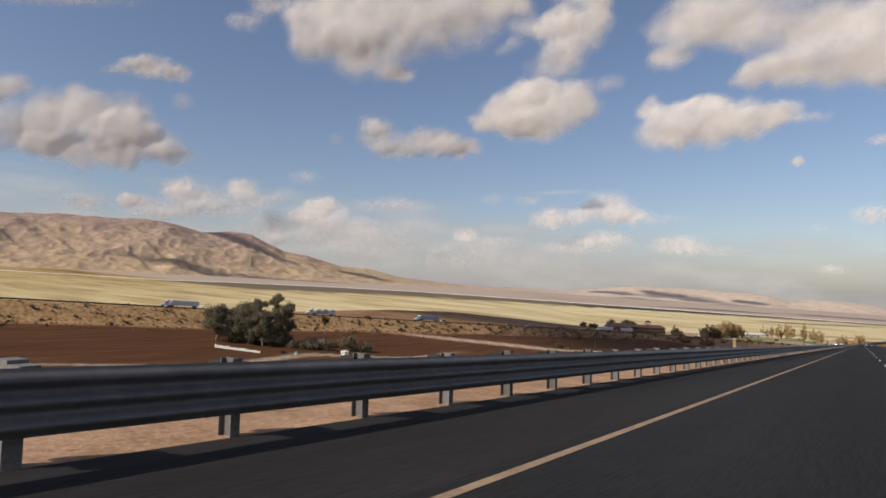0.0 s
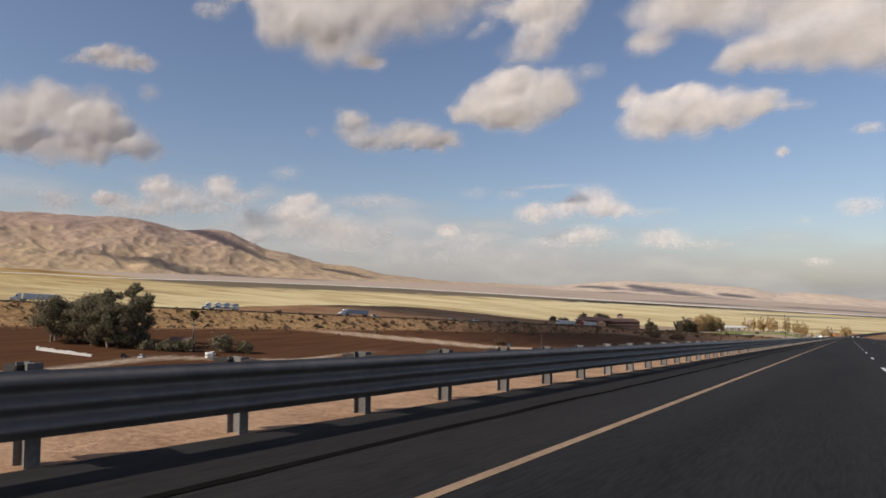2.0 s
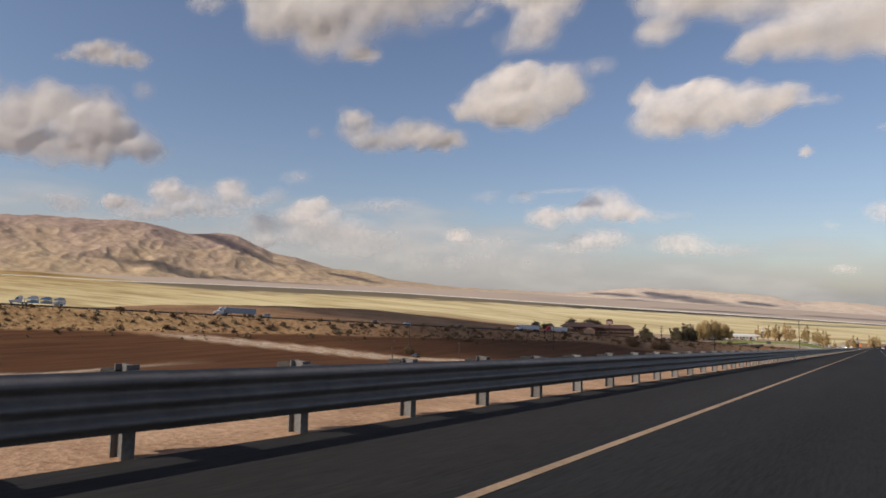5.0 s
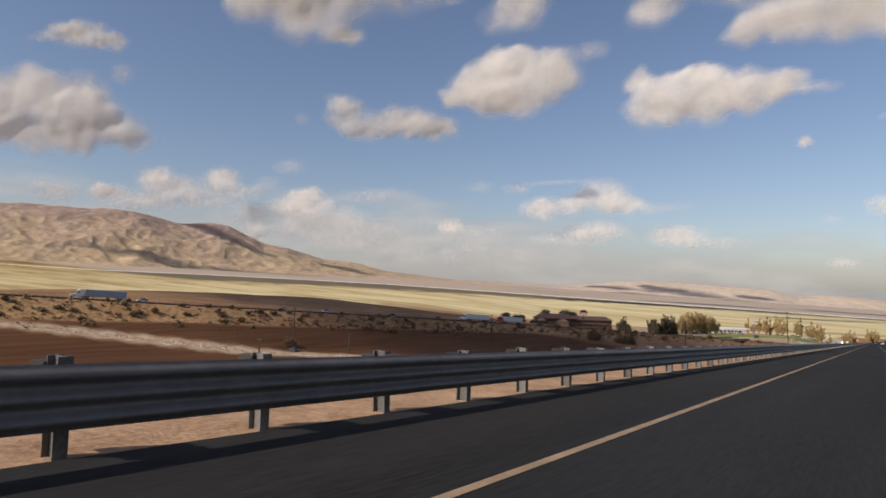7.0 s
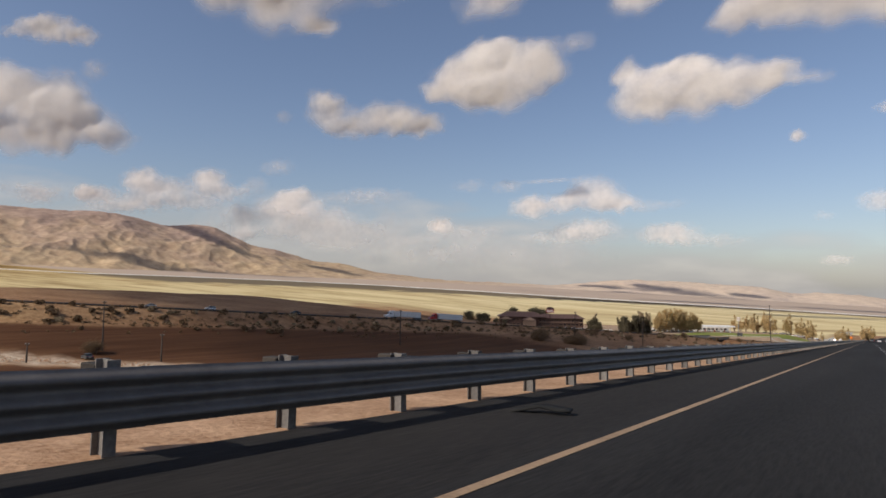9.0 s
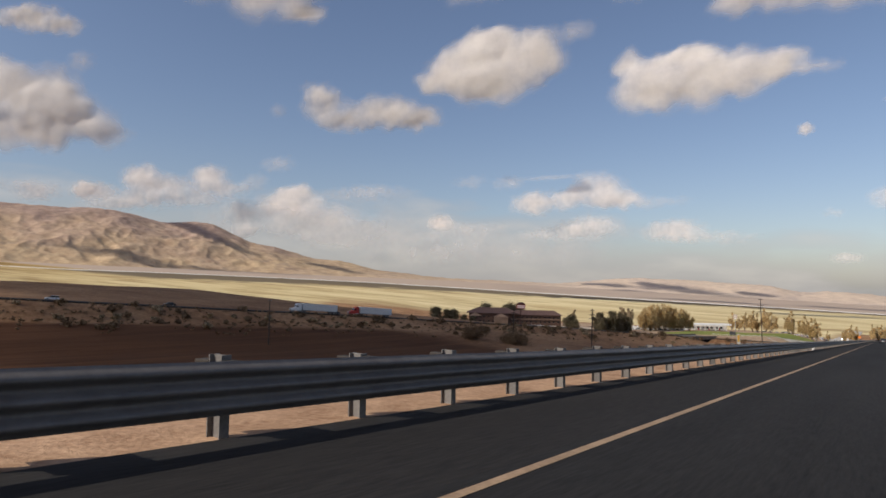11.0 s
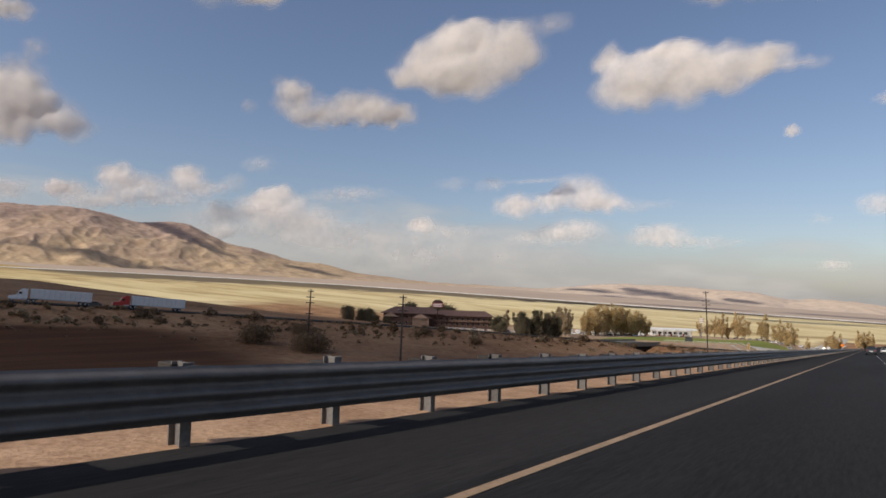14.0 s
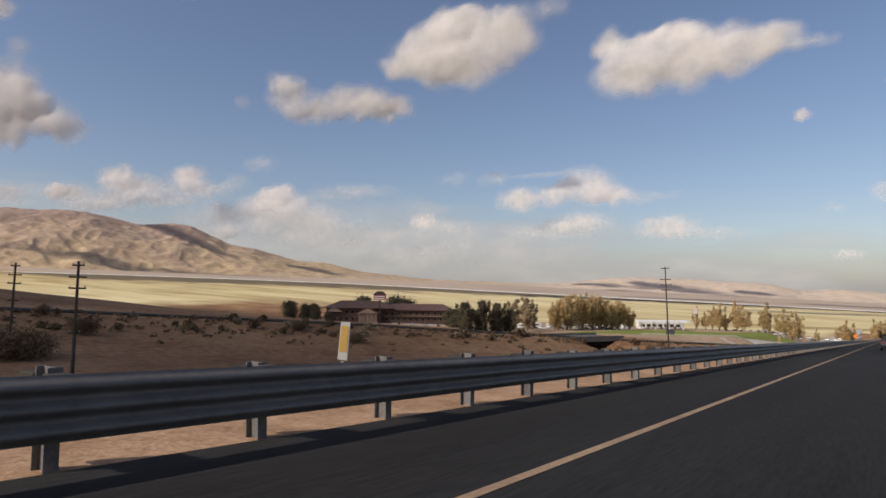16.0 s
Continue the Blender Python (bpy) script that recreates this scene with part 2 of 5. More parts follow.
def hillside():
    """Straw-coloured foothills under bare pinkish rock, with scrubby darker patches in the gullies."""
    m = bpy.data.materials.new("dry_hillside")
    m.use_nodes = True
    t = m.node_tree
    add = nodes_of(t)
    bsdf = t.nodes["Principled BSDF"]
    bsdf.inputs["Roughness"].default_value = 0.95
    bsdf.inputs["Specular IOR Level"].default_value = 0.05
    P = add("ShaderNodeTexCoord").outputs["Object"]
    height = add("ShaderNodeSeparateXYZ", (P, 0))
    broad = add("ShaderNodeTexNoise", (P, "Vector"), inputs={"Scale": 0.0032, "Detail": 5.0, "Roughness": 0.6})
    fine = add("ShaderNodeTexNoise", (P, "Vector"), inputs={"Scale": 0.021, "Detail": 5.0, "Roughness": 0.65})
    level = add("ShaderNodeMapRange", (height.outputs[2], 0), inputs={1: 60.0, 2: 330.0, 3: -0.25, 4: 0.65})
    wander = add("ShaderNodeMath", (broad.outputs[0], 0), operation="MULTIPLY_ADD", inputs={1: 2.2, 2: -0.8})
    share = add("ShaderNodeMath", (level.outputs[0], 0), (wander.outputs[0], 1), operation="ADD")
    share.use_clamp = True
    straw = add("ShaderNodeValToRGB", (fine.outputs[0], 0), ramp=[(0.34, (0.34, 0.235, 0.145)), (0.62, (0.51, 0.375, 0.235))])
    rock = add("ShaderNodeValToRGB", (fine.outputs[0], 0), ramp=[(0.36, (0.27, 0.187, 0.150)), (0.64, (0.41, 0.295, 0.235))])
    base = add("ShaderNodeMixRGB", (share.outputs[0], 0), (straw.outputs[0], 1), (rock.outputs[0], 2))
    scrub = add("ShaderNodeTexNoise", (P, "Vector"), inputs={"Scale": 0.0068, "Detail": 6.0, "Roughness": 0.62})
    some = add("ShaderNodeValToRGB", (scrub.outputs[0], 0), ramp=[(0.56, (0, 0, 0)), (0.66, (0.55,) * 3)])
    col = add("ShaderNodeMixRGB", (some.outputs[0], 0), (base.outputs[0], 1), inputs={2: (0.20, 0.150, 0.125, 1)})
    t.links.new(col.outputs[0], bsdf.inputs["Base Color"])
    bn = add("ShaderNodeBump", (fine.outputs[0], "Height"), inputs={"Strength": 0.22, "Distance": 7.0})
    t.links.new(bn.outputs[0], bsdf.inputs["Normal"])
    return m


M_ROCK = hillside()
M_VERGE = surface("trodden_pale_earth", (0.25, 0.142, 0.083), (0.53, 0.345, 0.22), 0.9, 11, 0.95, 0.5, 0.05, gloss=0.05)
# concrete darkened for the bridge: the shade on its deck put into the colour
M_SHADECONCRETE = surface("weathered_concrete", (0.11, 0.10, 0.09), (0.19, 0.175, 0.155), 0.3, 12, 0.9, 0.3, 0.02, gloss=0.1)
M_CONCRETE = surface("pale_concrete", (0.32, 0.29, 0.25), (0.50, 0.46, 0.40), 0.3, 12, 0.9, 0.3, 0.02, gloss=0.15)


def haze_to_the_right():
    """The far range is mixed paler and pinker: haze painted into its rock colour."""
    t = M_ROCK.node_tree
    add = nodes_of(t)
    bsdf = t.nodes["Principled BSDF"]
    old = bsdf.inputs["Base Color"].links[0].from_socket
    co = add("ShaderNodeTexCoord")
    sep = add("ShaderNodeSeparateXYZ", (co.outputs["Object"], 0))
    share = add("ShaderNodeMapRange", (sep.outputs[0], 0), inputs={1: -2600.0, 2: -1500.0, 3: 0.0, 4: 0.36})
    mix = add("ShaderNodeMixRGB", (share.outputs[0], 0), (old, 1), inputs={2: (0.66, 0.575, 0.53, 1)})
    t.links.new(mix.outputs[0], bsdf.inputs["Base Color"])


haze_to_the_right()


# ---- the lie of the land ----
def mesh_ob(name, verts, faces, material, smooth=True):
    me = bpy.data.meshes.new(name)
    me.from_pydata(verts, [], faces)
    me.materials.append(material)
    if smooth:
        me.polygons.foreach_set("use_smooth", [True] * len(me.polygons))
    me.update()
    return new(name, me)


def grid_faces(nu, nv):
    i, j = np.meshgrid(np.arange(nu - 1), np.arange(nv - 1), indexing="ij")
    a = (i * nv + j).ravel()
    return np.stack([a, a + 1, a + nv + 1, a + nv], 1).tolist()


def road_z(y):
    """Height of our carriageway: six per cent down, then the valley floor."""
    return np.interp(y, [-3000, -700, 1150, 1280, 1400, 1600, 2000, 6000], [60, 42, -68.9, -74.0, -76.5, -79.5, -83, -86])


def other_u(y):
    """How far to the left the other carriageway runs."""
    return np.interp(y, [-700, 0, 225, 405, 598, 712, 802, 830, 930, 1050, 1400, 6000], [690, 437, 350, 280, 207, 160, 98, 82, 46, 34, 30, 30])


def other_z(y):
    """Height of the other carriageway."""
    return road_z(y) + np.interp(y, [600, 720, 830, 960, 1150, 1400], [-0.35, -1.2, -3.6, -5.0, -3.0, -0.5])


HOLLOW = ([-700, 0, 210, 400, 610, 760, 830, 900, 1000, 1500], [-26, -24, -21, -14.5, -8.8, -7.0, -7.2, -4.2, -2.4, -1.2])


def ground_z(x, y):
    """Height of the open ground."""
    u = -x
    zr, uo, dip = road_z(y), other_u(y), np.interp(y, *HOLLOW)
    zo = other_z(y) - zr - 0.55
    # hollow between the two carriageways
    t1 = np.clip((u - 6.2) / np.maximum(0.42 * uo - 6.2, 20), 0, 1)
    near = -0.35 + (dip + 0.35) * (1 - (1 - t1) ** 2.2)
    t2 = np.clip((u - 0.62 * uo) / np.maximum(0.38 * uo - 30, 10), 0, 1)
    mid = near + (0.55 * dip - dip) * t2
    t3 = np.clip((u - (uo - 30)) / 20, 0, 1)
    mid = mid + (zo - mid) * (t3 * t3 * (3 - 2 * t3))
    # wash that passes under the other carriageway
    across = (y - 802) * 0.82 - (u - 98) * 0.57
    mid = mid - 6.0 * np.exp(-(across / 9.0) ** 4) * np.clip((u - 50) / 25, 0, 1) * np.clip((140 - u) / 30, 0, 1)
    right = -0.35 - np.clip(-u - 16, 0, 30) * 0.02
    rel = np.where(u > 6.2, mid, np.where(u < -15.6, right, -0.55))
    lift = 0.055 * np.clip(u - uo - 14, 0, 260) * np.clip((y - 300) / 150, 0, 1) * np.clip((815 - y) / 130, 0, 1)
    z = zr + rel + lift
    # flat shelf with the roadside stop, then the plain, tilted up to the left
    shelf = np.interp(y, [800, 880, 950, 1060, 1165, 1290, 1400, 1600], [-50.8, -55.4, -57.8, -62.3, -66.8, -73.0, -76.5, -80.5])
    on = np.clip((u - uo - 10) / np.interp(y, [900, 1000, 1150], [9, 12, 40]), 0, 1) * np.clip((y - 800) / 60, 0, 1)
    z = z * (1 - on) + shelf * on
    plain = -85 + 0.0415 * np.clip(u, -400, 6000)
    wide = np.interp(y, [330, 600, 820, 1300], [14, 190, 300, 300])
    b = np.clip((u - uo - wide) / 420, 0, 1)
    b = np.maximum(b, np.clip((y - 1350) / 400, 0, 1) * np.clip((u - 40) / 40, 0, 1))
    b = np.maximum(b, np.clip((y - 1500) / 500, 0, 1))
    b = b * b * (3 - 2 * b)
    return z * (1 - b) + plain * b


def spaced(*runs):
    out = []
    for a, b, n in runs:
        out += list(np.linspace(a, b, n, endpoint=False))
    return np.array(out + [runs[-1][1]])


CANAL = [(-3300, 700), (-2178, 1369), (-2080, 1658), (-1895, 1958), (-1612, 2229), (-1214, 2350), (-898, 2420), (-649, 2490), (-434, 2560), (-219, 2620), (0, 2670), (400, 2740)]


def build_ground():
    us = spaced((-4900, -800, 14), (-800, -60, 18), (-60, -15.6, 9), (-15.6, 6.2, 5), (6.2, 30, 10), (30, 460, 108), (460, 900, 40), (900, 4900, 60))
    ys = spaced((-1500, -300, 20), (-300, 1500, 300), (1500, 2400, 40), (2400, 4900, 50))
    X, Y = np.meshgrid(-us, ys, indexing="ij")
    Z = ground_z(X, Y)
    rng = np.random.default_rng(5)
    wob = np.array([noise.noise((x * 0.02, y * 0.02, 0)) for x, y in zip(X.ravel(), Y.ravel())]).reshape(X.shape)
    Z = Z + np.where((-X > 12) & (np.abs(-X - other_u(Y)) > 12), wob * 0.7, 0)
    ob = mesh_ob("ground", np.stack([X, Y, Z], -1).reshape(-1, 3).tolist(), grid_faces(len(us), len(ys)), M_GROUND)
    U, UO = -X, other_u(Y)
    wob2 = wob * 6
    field = np.clip((U + wob2 * 0.5 - 34) / 6, 0, 1) * np.clip((UO - 33 - U) / 5, 0, 1) * np.clip((615 + wob2 * 0.8 - Y - 0.35 * np.maximum(0, 150 - U)) / 14, 0, 1)
    # pale dirt track that crosses the field
    track = np.abs((U - 210) * 0.50 + (Y - 381) * 0.87 + 2.5 * wob) - 7
    field = field * np.clip(track / 3, 0, 1)
    grass = np.clip((U - UO - np.interp(Y, [150, 480, 700, 900, 1150], [55, 230, 400, 610, 660]) + wob * 90) / 110, 0, 1)
    grass = np.maximum(grass, np.clip((Y - 1190 + wob * 30) / 60, 0, 1) * np.clip((np.maximum(np.abs(U + 10) - 45, (Y - 1400)) / 20), 0, 1))
    lawn = np.ones_like(U)
    quad = [(-138, 876), (-60, 940), (-46, 1052), (-76, 1104), (-142, 1004)]
    for (ax, ay), (bx, by) in zip(quad, quad[1:] + quad[:1]):
        inward = ((bx - ax) * (Y - ay) - (by - ay) * (X - ax)) / math.hypot(bx - ax, by - ay)
        lawn = lawn * np.clip(inward / 4 + 0.5, 0, 1)
    fan = np.clip((U - 700) / 2000, 0, 1)
    col = np.stack([field, grass * (1 - lawn), lawn, fan], -1).reshape(-1, 4)
    layer = ob.data.color_attributes.new("zone", "FLOAT_COLOR", "POINT")
    layer.data.foreach_set("color", col.astype(np.float32).ravel())
    pale = np.clip((7.5 - np.abs(track + 7)) / 3, 0, 1) * np.clip((UO - 40 - U) / 10, 0, 1) * np.clip((U - 40) / 20, 0, 1)
    pale = np.maximum(pale, np.clip((np.interp(Y, [0, 330, 420, 520, 640, 740], [17, 17, 50, 70, 60, 22]) + 14 * wob - U) / 10, 0, 1) * np.clip((U - 5) / 1, 0, 1) * np.clip((1250 - Y) / 50, 0, 1) * 0.85)
    edge = np.abs(U - (0.60 * UO + 2 + 14 * wob)) - 5
    pale = np.maximum(pale, np.clip(-edge / 3, 0, 1) * np.clip((330 - Y) / 40, 0, 1) * 0.7)
    lot = np.clip((U - 40) / 10, 0, 1) * np.clip((Y - 850) / 40, 0, 1) * np.clip((1190 - Y) / 40, 0, 1) * np.clip((300 - U) / 20, 0, 1)
    pale = np.maximum(pale, lot * (1 - lawn) * 0.5)
    bare = ob.data.color_attributes.new("bare", "FLOAT_COLOR", "POINT")
    # dark band along the near foot of the canal bank
    gap = np.full(X.shape, 1e6)
    for (ax, ay), (bx, by) in zip(CANAL[:-1], CANAL[1:]):
        dx, dy = bx - ax, by - ay
        k = np.clip(((X - ax) * dx + (Y - ay) * dy) / (dx * dx + dy * dy), 0, 1)
        dist = np.hypot(X - ax - k * dx, Y - ay - k * dy)
        inside = (X - ax) * dy - (Y - ay) * dx > 0
        gap = np.where(dist < np.abs(gap), np.where(inside, dist, -dist), gap)
    width = np.interp(-X, [0, 800, 2000], [150, 350, 800])
    strip = np.clip((width * (1 + 0.5 * wob) - gap) / 60, 0, 1) * (gap > -20)
    strip = strip * np.clip((Y - 1300) / 100, 0, 1)
    rest = np.clip((-gap - 15) / 30, 0, 1) * (Y > 1500)
    bank = np.clip((U - UO + 34 + wob2 * 0.4) / 4, 0, 1) * np.clip((UO - 7 - U) / 3, 0, 1) * np.clip((470 + wob * 60 - Y) / 120, 0, 1) * 0.6
    bare.data.foreach_set("color", np.stack([pale, strip, rest, bank], -1).reshape(-1, 4).astype(np.float32).ravel())
    return tagged(ob, "dry valley floor with ploughed red-brown field and golden grass", "ground", kind="structure")


ground = build_ground()


def bend(y):
    """Our carriageway swings to the right once it is down on the valley floor."""
    return 0.00045 * max(0.0, y - 1130) ** 2


def ribbon(name, ys, left, right, lift, material, fall=0.02, skirt=0.0):
    """A strip that follows our carriageway between two offsets to the left (metres, may be negative)."""
    v, f = [], []
    for y in ys:
        for u in (left, right):
            v.append((-u + bend(y), y, float(road_z(y)) - fall * u + lift))
    n = len(ys)
    for i in range(n - 1):
        f.append((2 * i, 2 * i + 1, 2 * i + 3, 2 * i + 2))
    return mesh_ob(name, v, f, material, False)


ROAD_Y = [-250, 0, 250, 500, 750, 1000, 1100] + [1130 + 30 * k for k in range(40)]
tagged(ribbon("road", ROAD_Y, 2.75, -12.4, 0.0, M_ASPHALT), "dark asphalt carriageway running down the grade", "road", kind="structure")
tagged(ribbon("road_verge", ROAD_Y, 6.7, 5.4, -0.01, M_VERGE), "pale trodden earth under the barrier", "verge", kind="structure")
tagged(ribbon("road_shoulder", ROAD_Y, 5.4, 2.75, -0.003, M_SHOULDER), "dark asphalt shoulder beside the barrier", "shoulder", kind="structure")
tagged(ribbon("road_shoulder", ROAD_Y, -12.4, -15.8, -0.003, M_SHOULDER), "dark asphalt outer shoulder", "shoulder", kind="structure")
tagged(ribbon("edge_line", ROAD_Y, 2.57, 2.46, 0.005, M_YELLOW), "worn yellow edge line on the asphalt", "road marking", kind="structure")
tagged(ribbon("edge_line", ROAD_Y, -12.05, -12.2, 0.005, M_WHITEPAINT), "worn white edge line on the asphalt", "road marking", kind="structure")


def lane_dashes():
    v, f = [], []
    for lane in (-1.15, -4.8, -8.45):
        for k in range(-10, 77):
            y0, y1 = k * 14.6, k * 14.6 + 3.7
            b = len(v)
            for y in (y0, y1):
                for u in (lane + 0.06, lane - 0.06):
                    v.append((-u, y, float(road_z(y)) - 0.02 * u + 0.005))
            f.append((b, b + 1, b + 3, b + 2))
    return mesh_ob("lane_line", v, f, M_WHITEPAINT, False)


tagged(lane_dashes(), "broken white lane lines on dark asphalt", "road marking", kind="structure")


def other_road(a, b, n, material):
    ys = np.linspace(a, b, n)
    v, f = [], []
    for y in ys:
        uo, z = float(other_u(y)), float(other_z(y))
        slope = (float(other_u(y + 15)) - float(other_u(y - 15))) / 30
        nx, ny = -1 / math.hypot(1, slope), -slope / math.hypot(1, slope)
        for w, dz in ((-8.5, -2.2), (-7.5, 0), (7.5, 0), (8.5, -2.2)):
            v.append((-uo + nx * w, y + ny * w, z + dz))
    for i in range(len(ys) - 1):
        for k in range(3):
            f.append((4 * i + k, 4 * i + k + 1, 4 * i + k + 5, 4 * i + k + 4))
    return mesh_ob("road_opposite", v, f, material, False)


tagged(other_road(-500, 960, 90, M_SHOULDER), "grey asphalt carriageway for oncoming traffic on its bank", "road", kind="structure")
# same carriageway, coloured paler here as if sunlit at a grazing angle
tagged(other_road(960, 1500, 40, M_CONCRETE), "carriageway on the valley floor, toned pale as if sunlit", "road", kind="structure")


# ---- mountains ----
def build_mountains():
    """Dry eroded hills round the far side of the plain; crest heights by bearing to the left of the road."""
    bear = [-40, -10, -1.6, 0.9, 3.3, 5, 7.1, 9.3, 11, 14, 17.5, 20, 23, 26, 29.3, 32, 34.7, 37, 40, 43, 45.4, 48.6, 50.6, 52.3, 53.6, 54.8, 57.3, 59.1, 60.7, 62.5, 64, 66, 68.5, 70, 75, 95, 120]
    crest = [-40, -40, -50, -20, -8, -20, 18, 28, 35, 48, 55, 40, 14, 4, -8, 6, 30, 58, 80, 132, 145, 211, 232, 296, 348, 362, 344, 368, 392, 408, 412, 408, 398, 390, 372, 355, 300]
    az = np.concatenate([np.linspace(-38, -6, 60, endpoint=False), np.linspace(-6, 76, 900, endpoint=False), np.linspace(76, 118, 60)])
    rr = np.concatenate([np.linspace(3300, 4420, 190), np.linspace(4450, 4720, 8)])
    A, Rr = np.meshgrid(np.radians(az), rr, indexing="ij")
    X, Y = -np.sin(A) * Rr, 300 + np.cos(A) * Rr
    top = np.interp(np.degrees(A), bear, crest)
    jag = np.array([5 * noise.noise((a * 0.35, 1.7, 0)) + 5 * noise.noise((a * 1.1, 4.1, 0)) + 1.5 * noise.noise((a * 4.0, 8.3, 0)) for a in az])
    foot = np.interp(np.degrees(A), [-40, 20, 40, 60, 120], [3900, 3800, 3450, 3310, 3300])
    t = np.clip((Rr - foot) / (4350 - foot), 0, 1)
    base = -85 + 0.0415 * np.clip(-X, -400, 6000)
    Z = np.empty_like(X)
    for i in range(X.shape[0]):
        for j in range(X.shape[1]):
            p = Vector((X[i, j] / 470, Y[i, j] / 470, 0.3))
            r1 = 1 - math.sqrt(noise.noise(p) ** 2 + 0.006) * 2
            r2 = 1 - math.sqrt(noise.noise(p * 2.7 + Vector((7, 3, 1))) ** 2 + 0.006) * 2
            r3 = 1 - abs(noise.noise(p * 6.5 + Vector((2, 9, 4)))) * 2
            r4 = 1 - abs(noise.noise(p * 15.0 + Vector((5, 1, 8)))) * 2
            Z[i, j] = 0.62 * r1 + 0.28 * r2 + 0.10 * r3 + 0.03 * r4
    rise = t * t * (3 - 2 * t)
    H = np.maximum(top - base, 18)
    Zf = base - 6 + H * (0.97 * rise + 0.18 * np.sin(np.pi * np.clip(t, 0, 1) ** 0.7) * (Z - 0.35) + 0.05 * rise * (Z - 0.35))
    Zf = Zf + jag[:, None] * t ** 5 * 1.2
    Zf = np.where(Rr > 4520, Zf - (Rr - 4520) * 0.8, Zf)
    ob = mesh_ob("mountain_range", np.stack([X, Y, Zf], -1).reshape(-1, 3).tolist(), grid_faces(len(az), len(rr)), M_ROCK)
    return tagged(ob, "bare eroded pinkish-brown mountains beyond the plain", "mountain", kind="structure")


build_mountains()


# ---- clouds ----
def cumulus(x, y, z, turn, lean, lobes):
    """A heaped cloud, bulging towards the valley: lobes are (across, up, half width, half height[, thickness]) in metres about its middle.
    lean tips its top towards the road, so that more of its flat base shows."""
    lobes = [lo if len(lo) == 5 else (*lo, 1.0) for lo in lobes]
    u0, u1 = min(a - 1.5 * r for a, b, r, q, k in lobes), max(a + 1.5 * r for a, b, r, q, k in lobes)
    w0, w1 = min(b - 1.5 * q for a, b, r, q, k in lobes), max(b + 1.5 * q for a, b, r, q, k in lobes)
    size = max(q for a, b, r, q, k in lobes)
    step = max((u1 - u0) / 110, min(size / 7, 12))
    nu, nw = max(8, int((u1 - u0) / step)), max(8, int((w1 - w0) / step))
    U, W = np.meshgrid(np.linspace(u0, u1, nu), np.linspace(w0, w1, nw), indexing="ij")
    # billows push the outline about, more on top than along the base
    f1 = 1.3 / size
    dx, dz = np.zeros_like(U), np.zeros_like(U)
    for i in range(nu):
        for j in range(nw):
            p = Vector((U[i, j] * f1, W[i, j] * f1, x * 0.013 + y * 0.007))
            v = noise.noise_vector(p) + 0.5 * noise.noise_vector(p * 2.3)
            dx[i, j], dz[i, j] = v.x, v.y
    Uw, Ww = U + dx * size * 0.26, W + dz * size * 0.22
    clear, bulge = np.ones_like(U), np.zeros_like(U)
    for a, b, r, q, k in lobes:
        d = ((Uw - a) / (r * 1.3)) ** 2 + ((Ww - b) / (q * 1.3)) ** 2
        g = np.clip(1 - d, 0, 1)
        clear = clear * (1 - k * g ** 1.35)
        bulge = bulge + g * min(r, q) * 0.19
    T = 1 - clear
    V = np.stack([U, -bulge, W], -1).reshape(-1, 3)
    ob = mesh_ob("cloud", V.tolist(), grid_faces(nu, nw), M_CLOUD)
    layer = ob.data.color_attributes.new("heap", "FLOAT_COLOR", "POINT")
    layer.data.foreach_set("color", np.repeat(T.reshape(-1, 1), 4, 1).astype(np.float32).ravel())
    uv = ob.data.uv_layers.new(name="UVMap")
    at = np.empty(len(ob.data.loops), dtype=np.int64)
    ob.data.loops.foreach_get("vertex_index", at)
    uv.data.foreach_set("uv", (np.stack([U.ravel()[at], W.ravel()[at]], -1) / (2.2 * size)).astype(np.float32).ravel())
    ob.matrix_world = pose(x, y, z, 0, 0, turn) @ pose(0, 0, 0, lean, 0, 0)
    return tagged(ob, "fair-weather cumulus cloud, white with a greyish base", "cloud", group="clouds over the valley", kind="structure")


cumulus(-1090, 1371, 720, 25.8, 8, [(-161, 46, 156, 97), (12, 25, 176, 102), (164, 28, 157, 89), (-95, -59, 118, 72), (4, -113, 55, 27), (-228, -3, 84, 76), (289, 74, 102, 45)])
cumulus(-1698, 1394, 948, 25.2, 10, [(-49, -53, 77, 34, 0.6), (44, 0, 80, 37, 0.7), (5, 53, 120, 37, 0.5)])
cumulus(-573, 1344, 611, 13.0, 8, [(21, -15, 71, 61), (87, 25, 40, 50), (-38, 11, 86, 31, 0.8), (-13, -79, 68, 41, 0.75), (-124, -28, 33, 19, 0.5), (60, 82, 87, 38)])
cumulus(-928, 2015, 648, 14.3, 10, [(-1, 1, 164, 89), (-123, -20, 122, 68), (121, 8, 80, 69), (-22, -69, 138, 53), (-186, -39, 83, 36), (-40, 59, 89, 43), (231, 56, 52, 30, 0.45)])
cumulus(-155, 1700, 625, -1.5, 15, [(-201, 85, 112, 64), (-263, 3, 60, 35, 0.8), (-101, 55, 124, 62), (20, -70, 115, 45), (135, -80, 126, 58), (93, 8, 170, 71), (262, -64, 124, 96), (-49, -75, 59, 33), (28, 151, 255, 75)])
cumulus(-388, 2327, 617, 1.9, 10, [(-76, -22, 155, 82), (-196, -36, 115, 60, 0.9), (54, -21, 129, 61), (157, -16, 85, 44), (-56, 39, 69, 39), (-249, 59, 52, 41, 0.9), (-161, 16, 95, 52), (267, -31, 50, 22, 0.45), (196, 16, 32, 22, 0.5)])
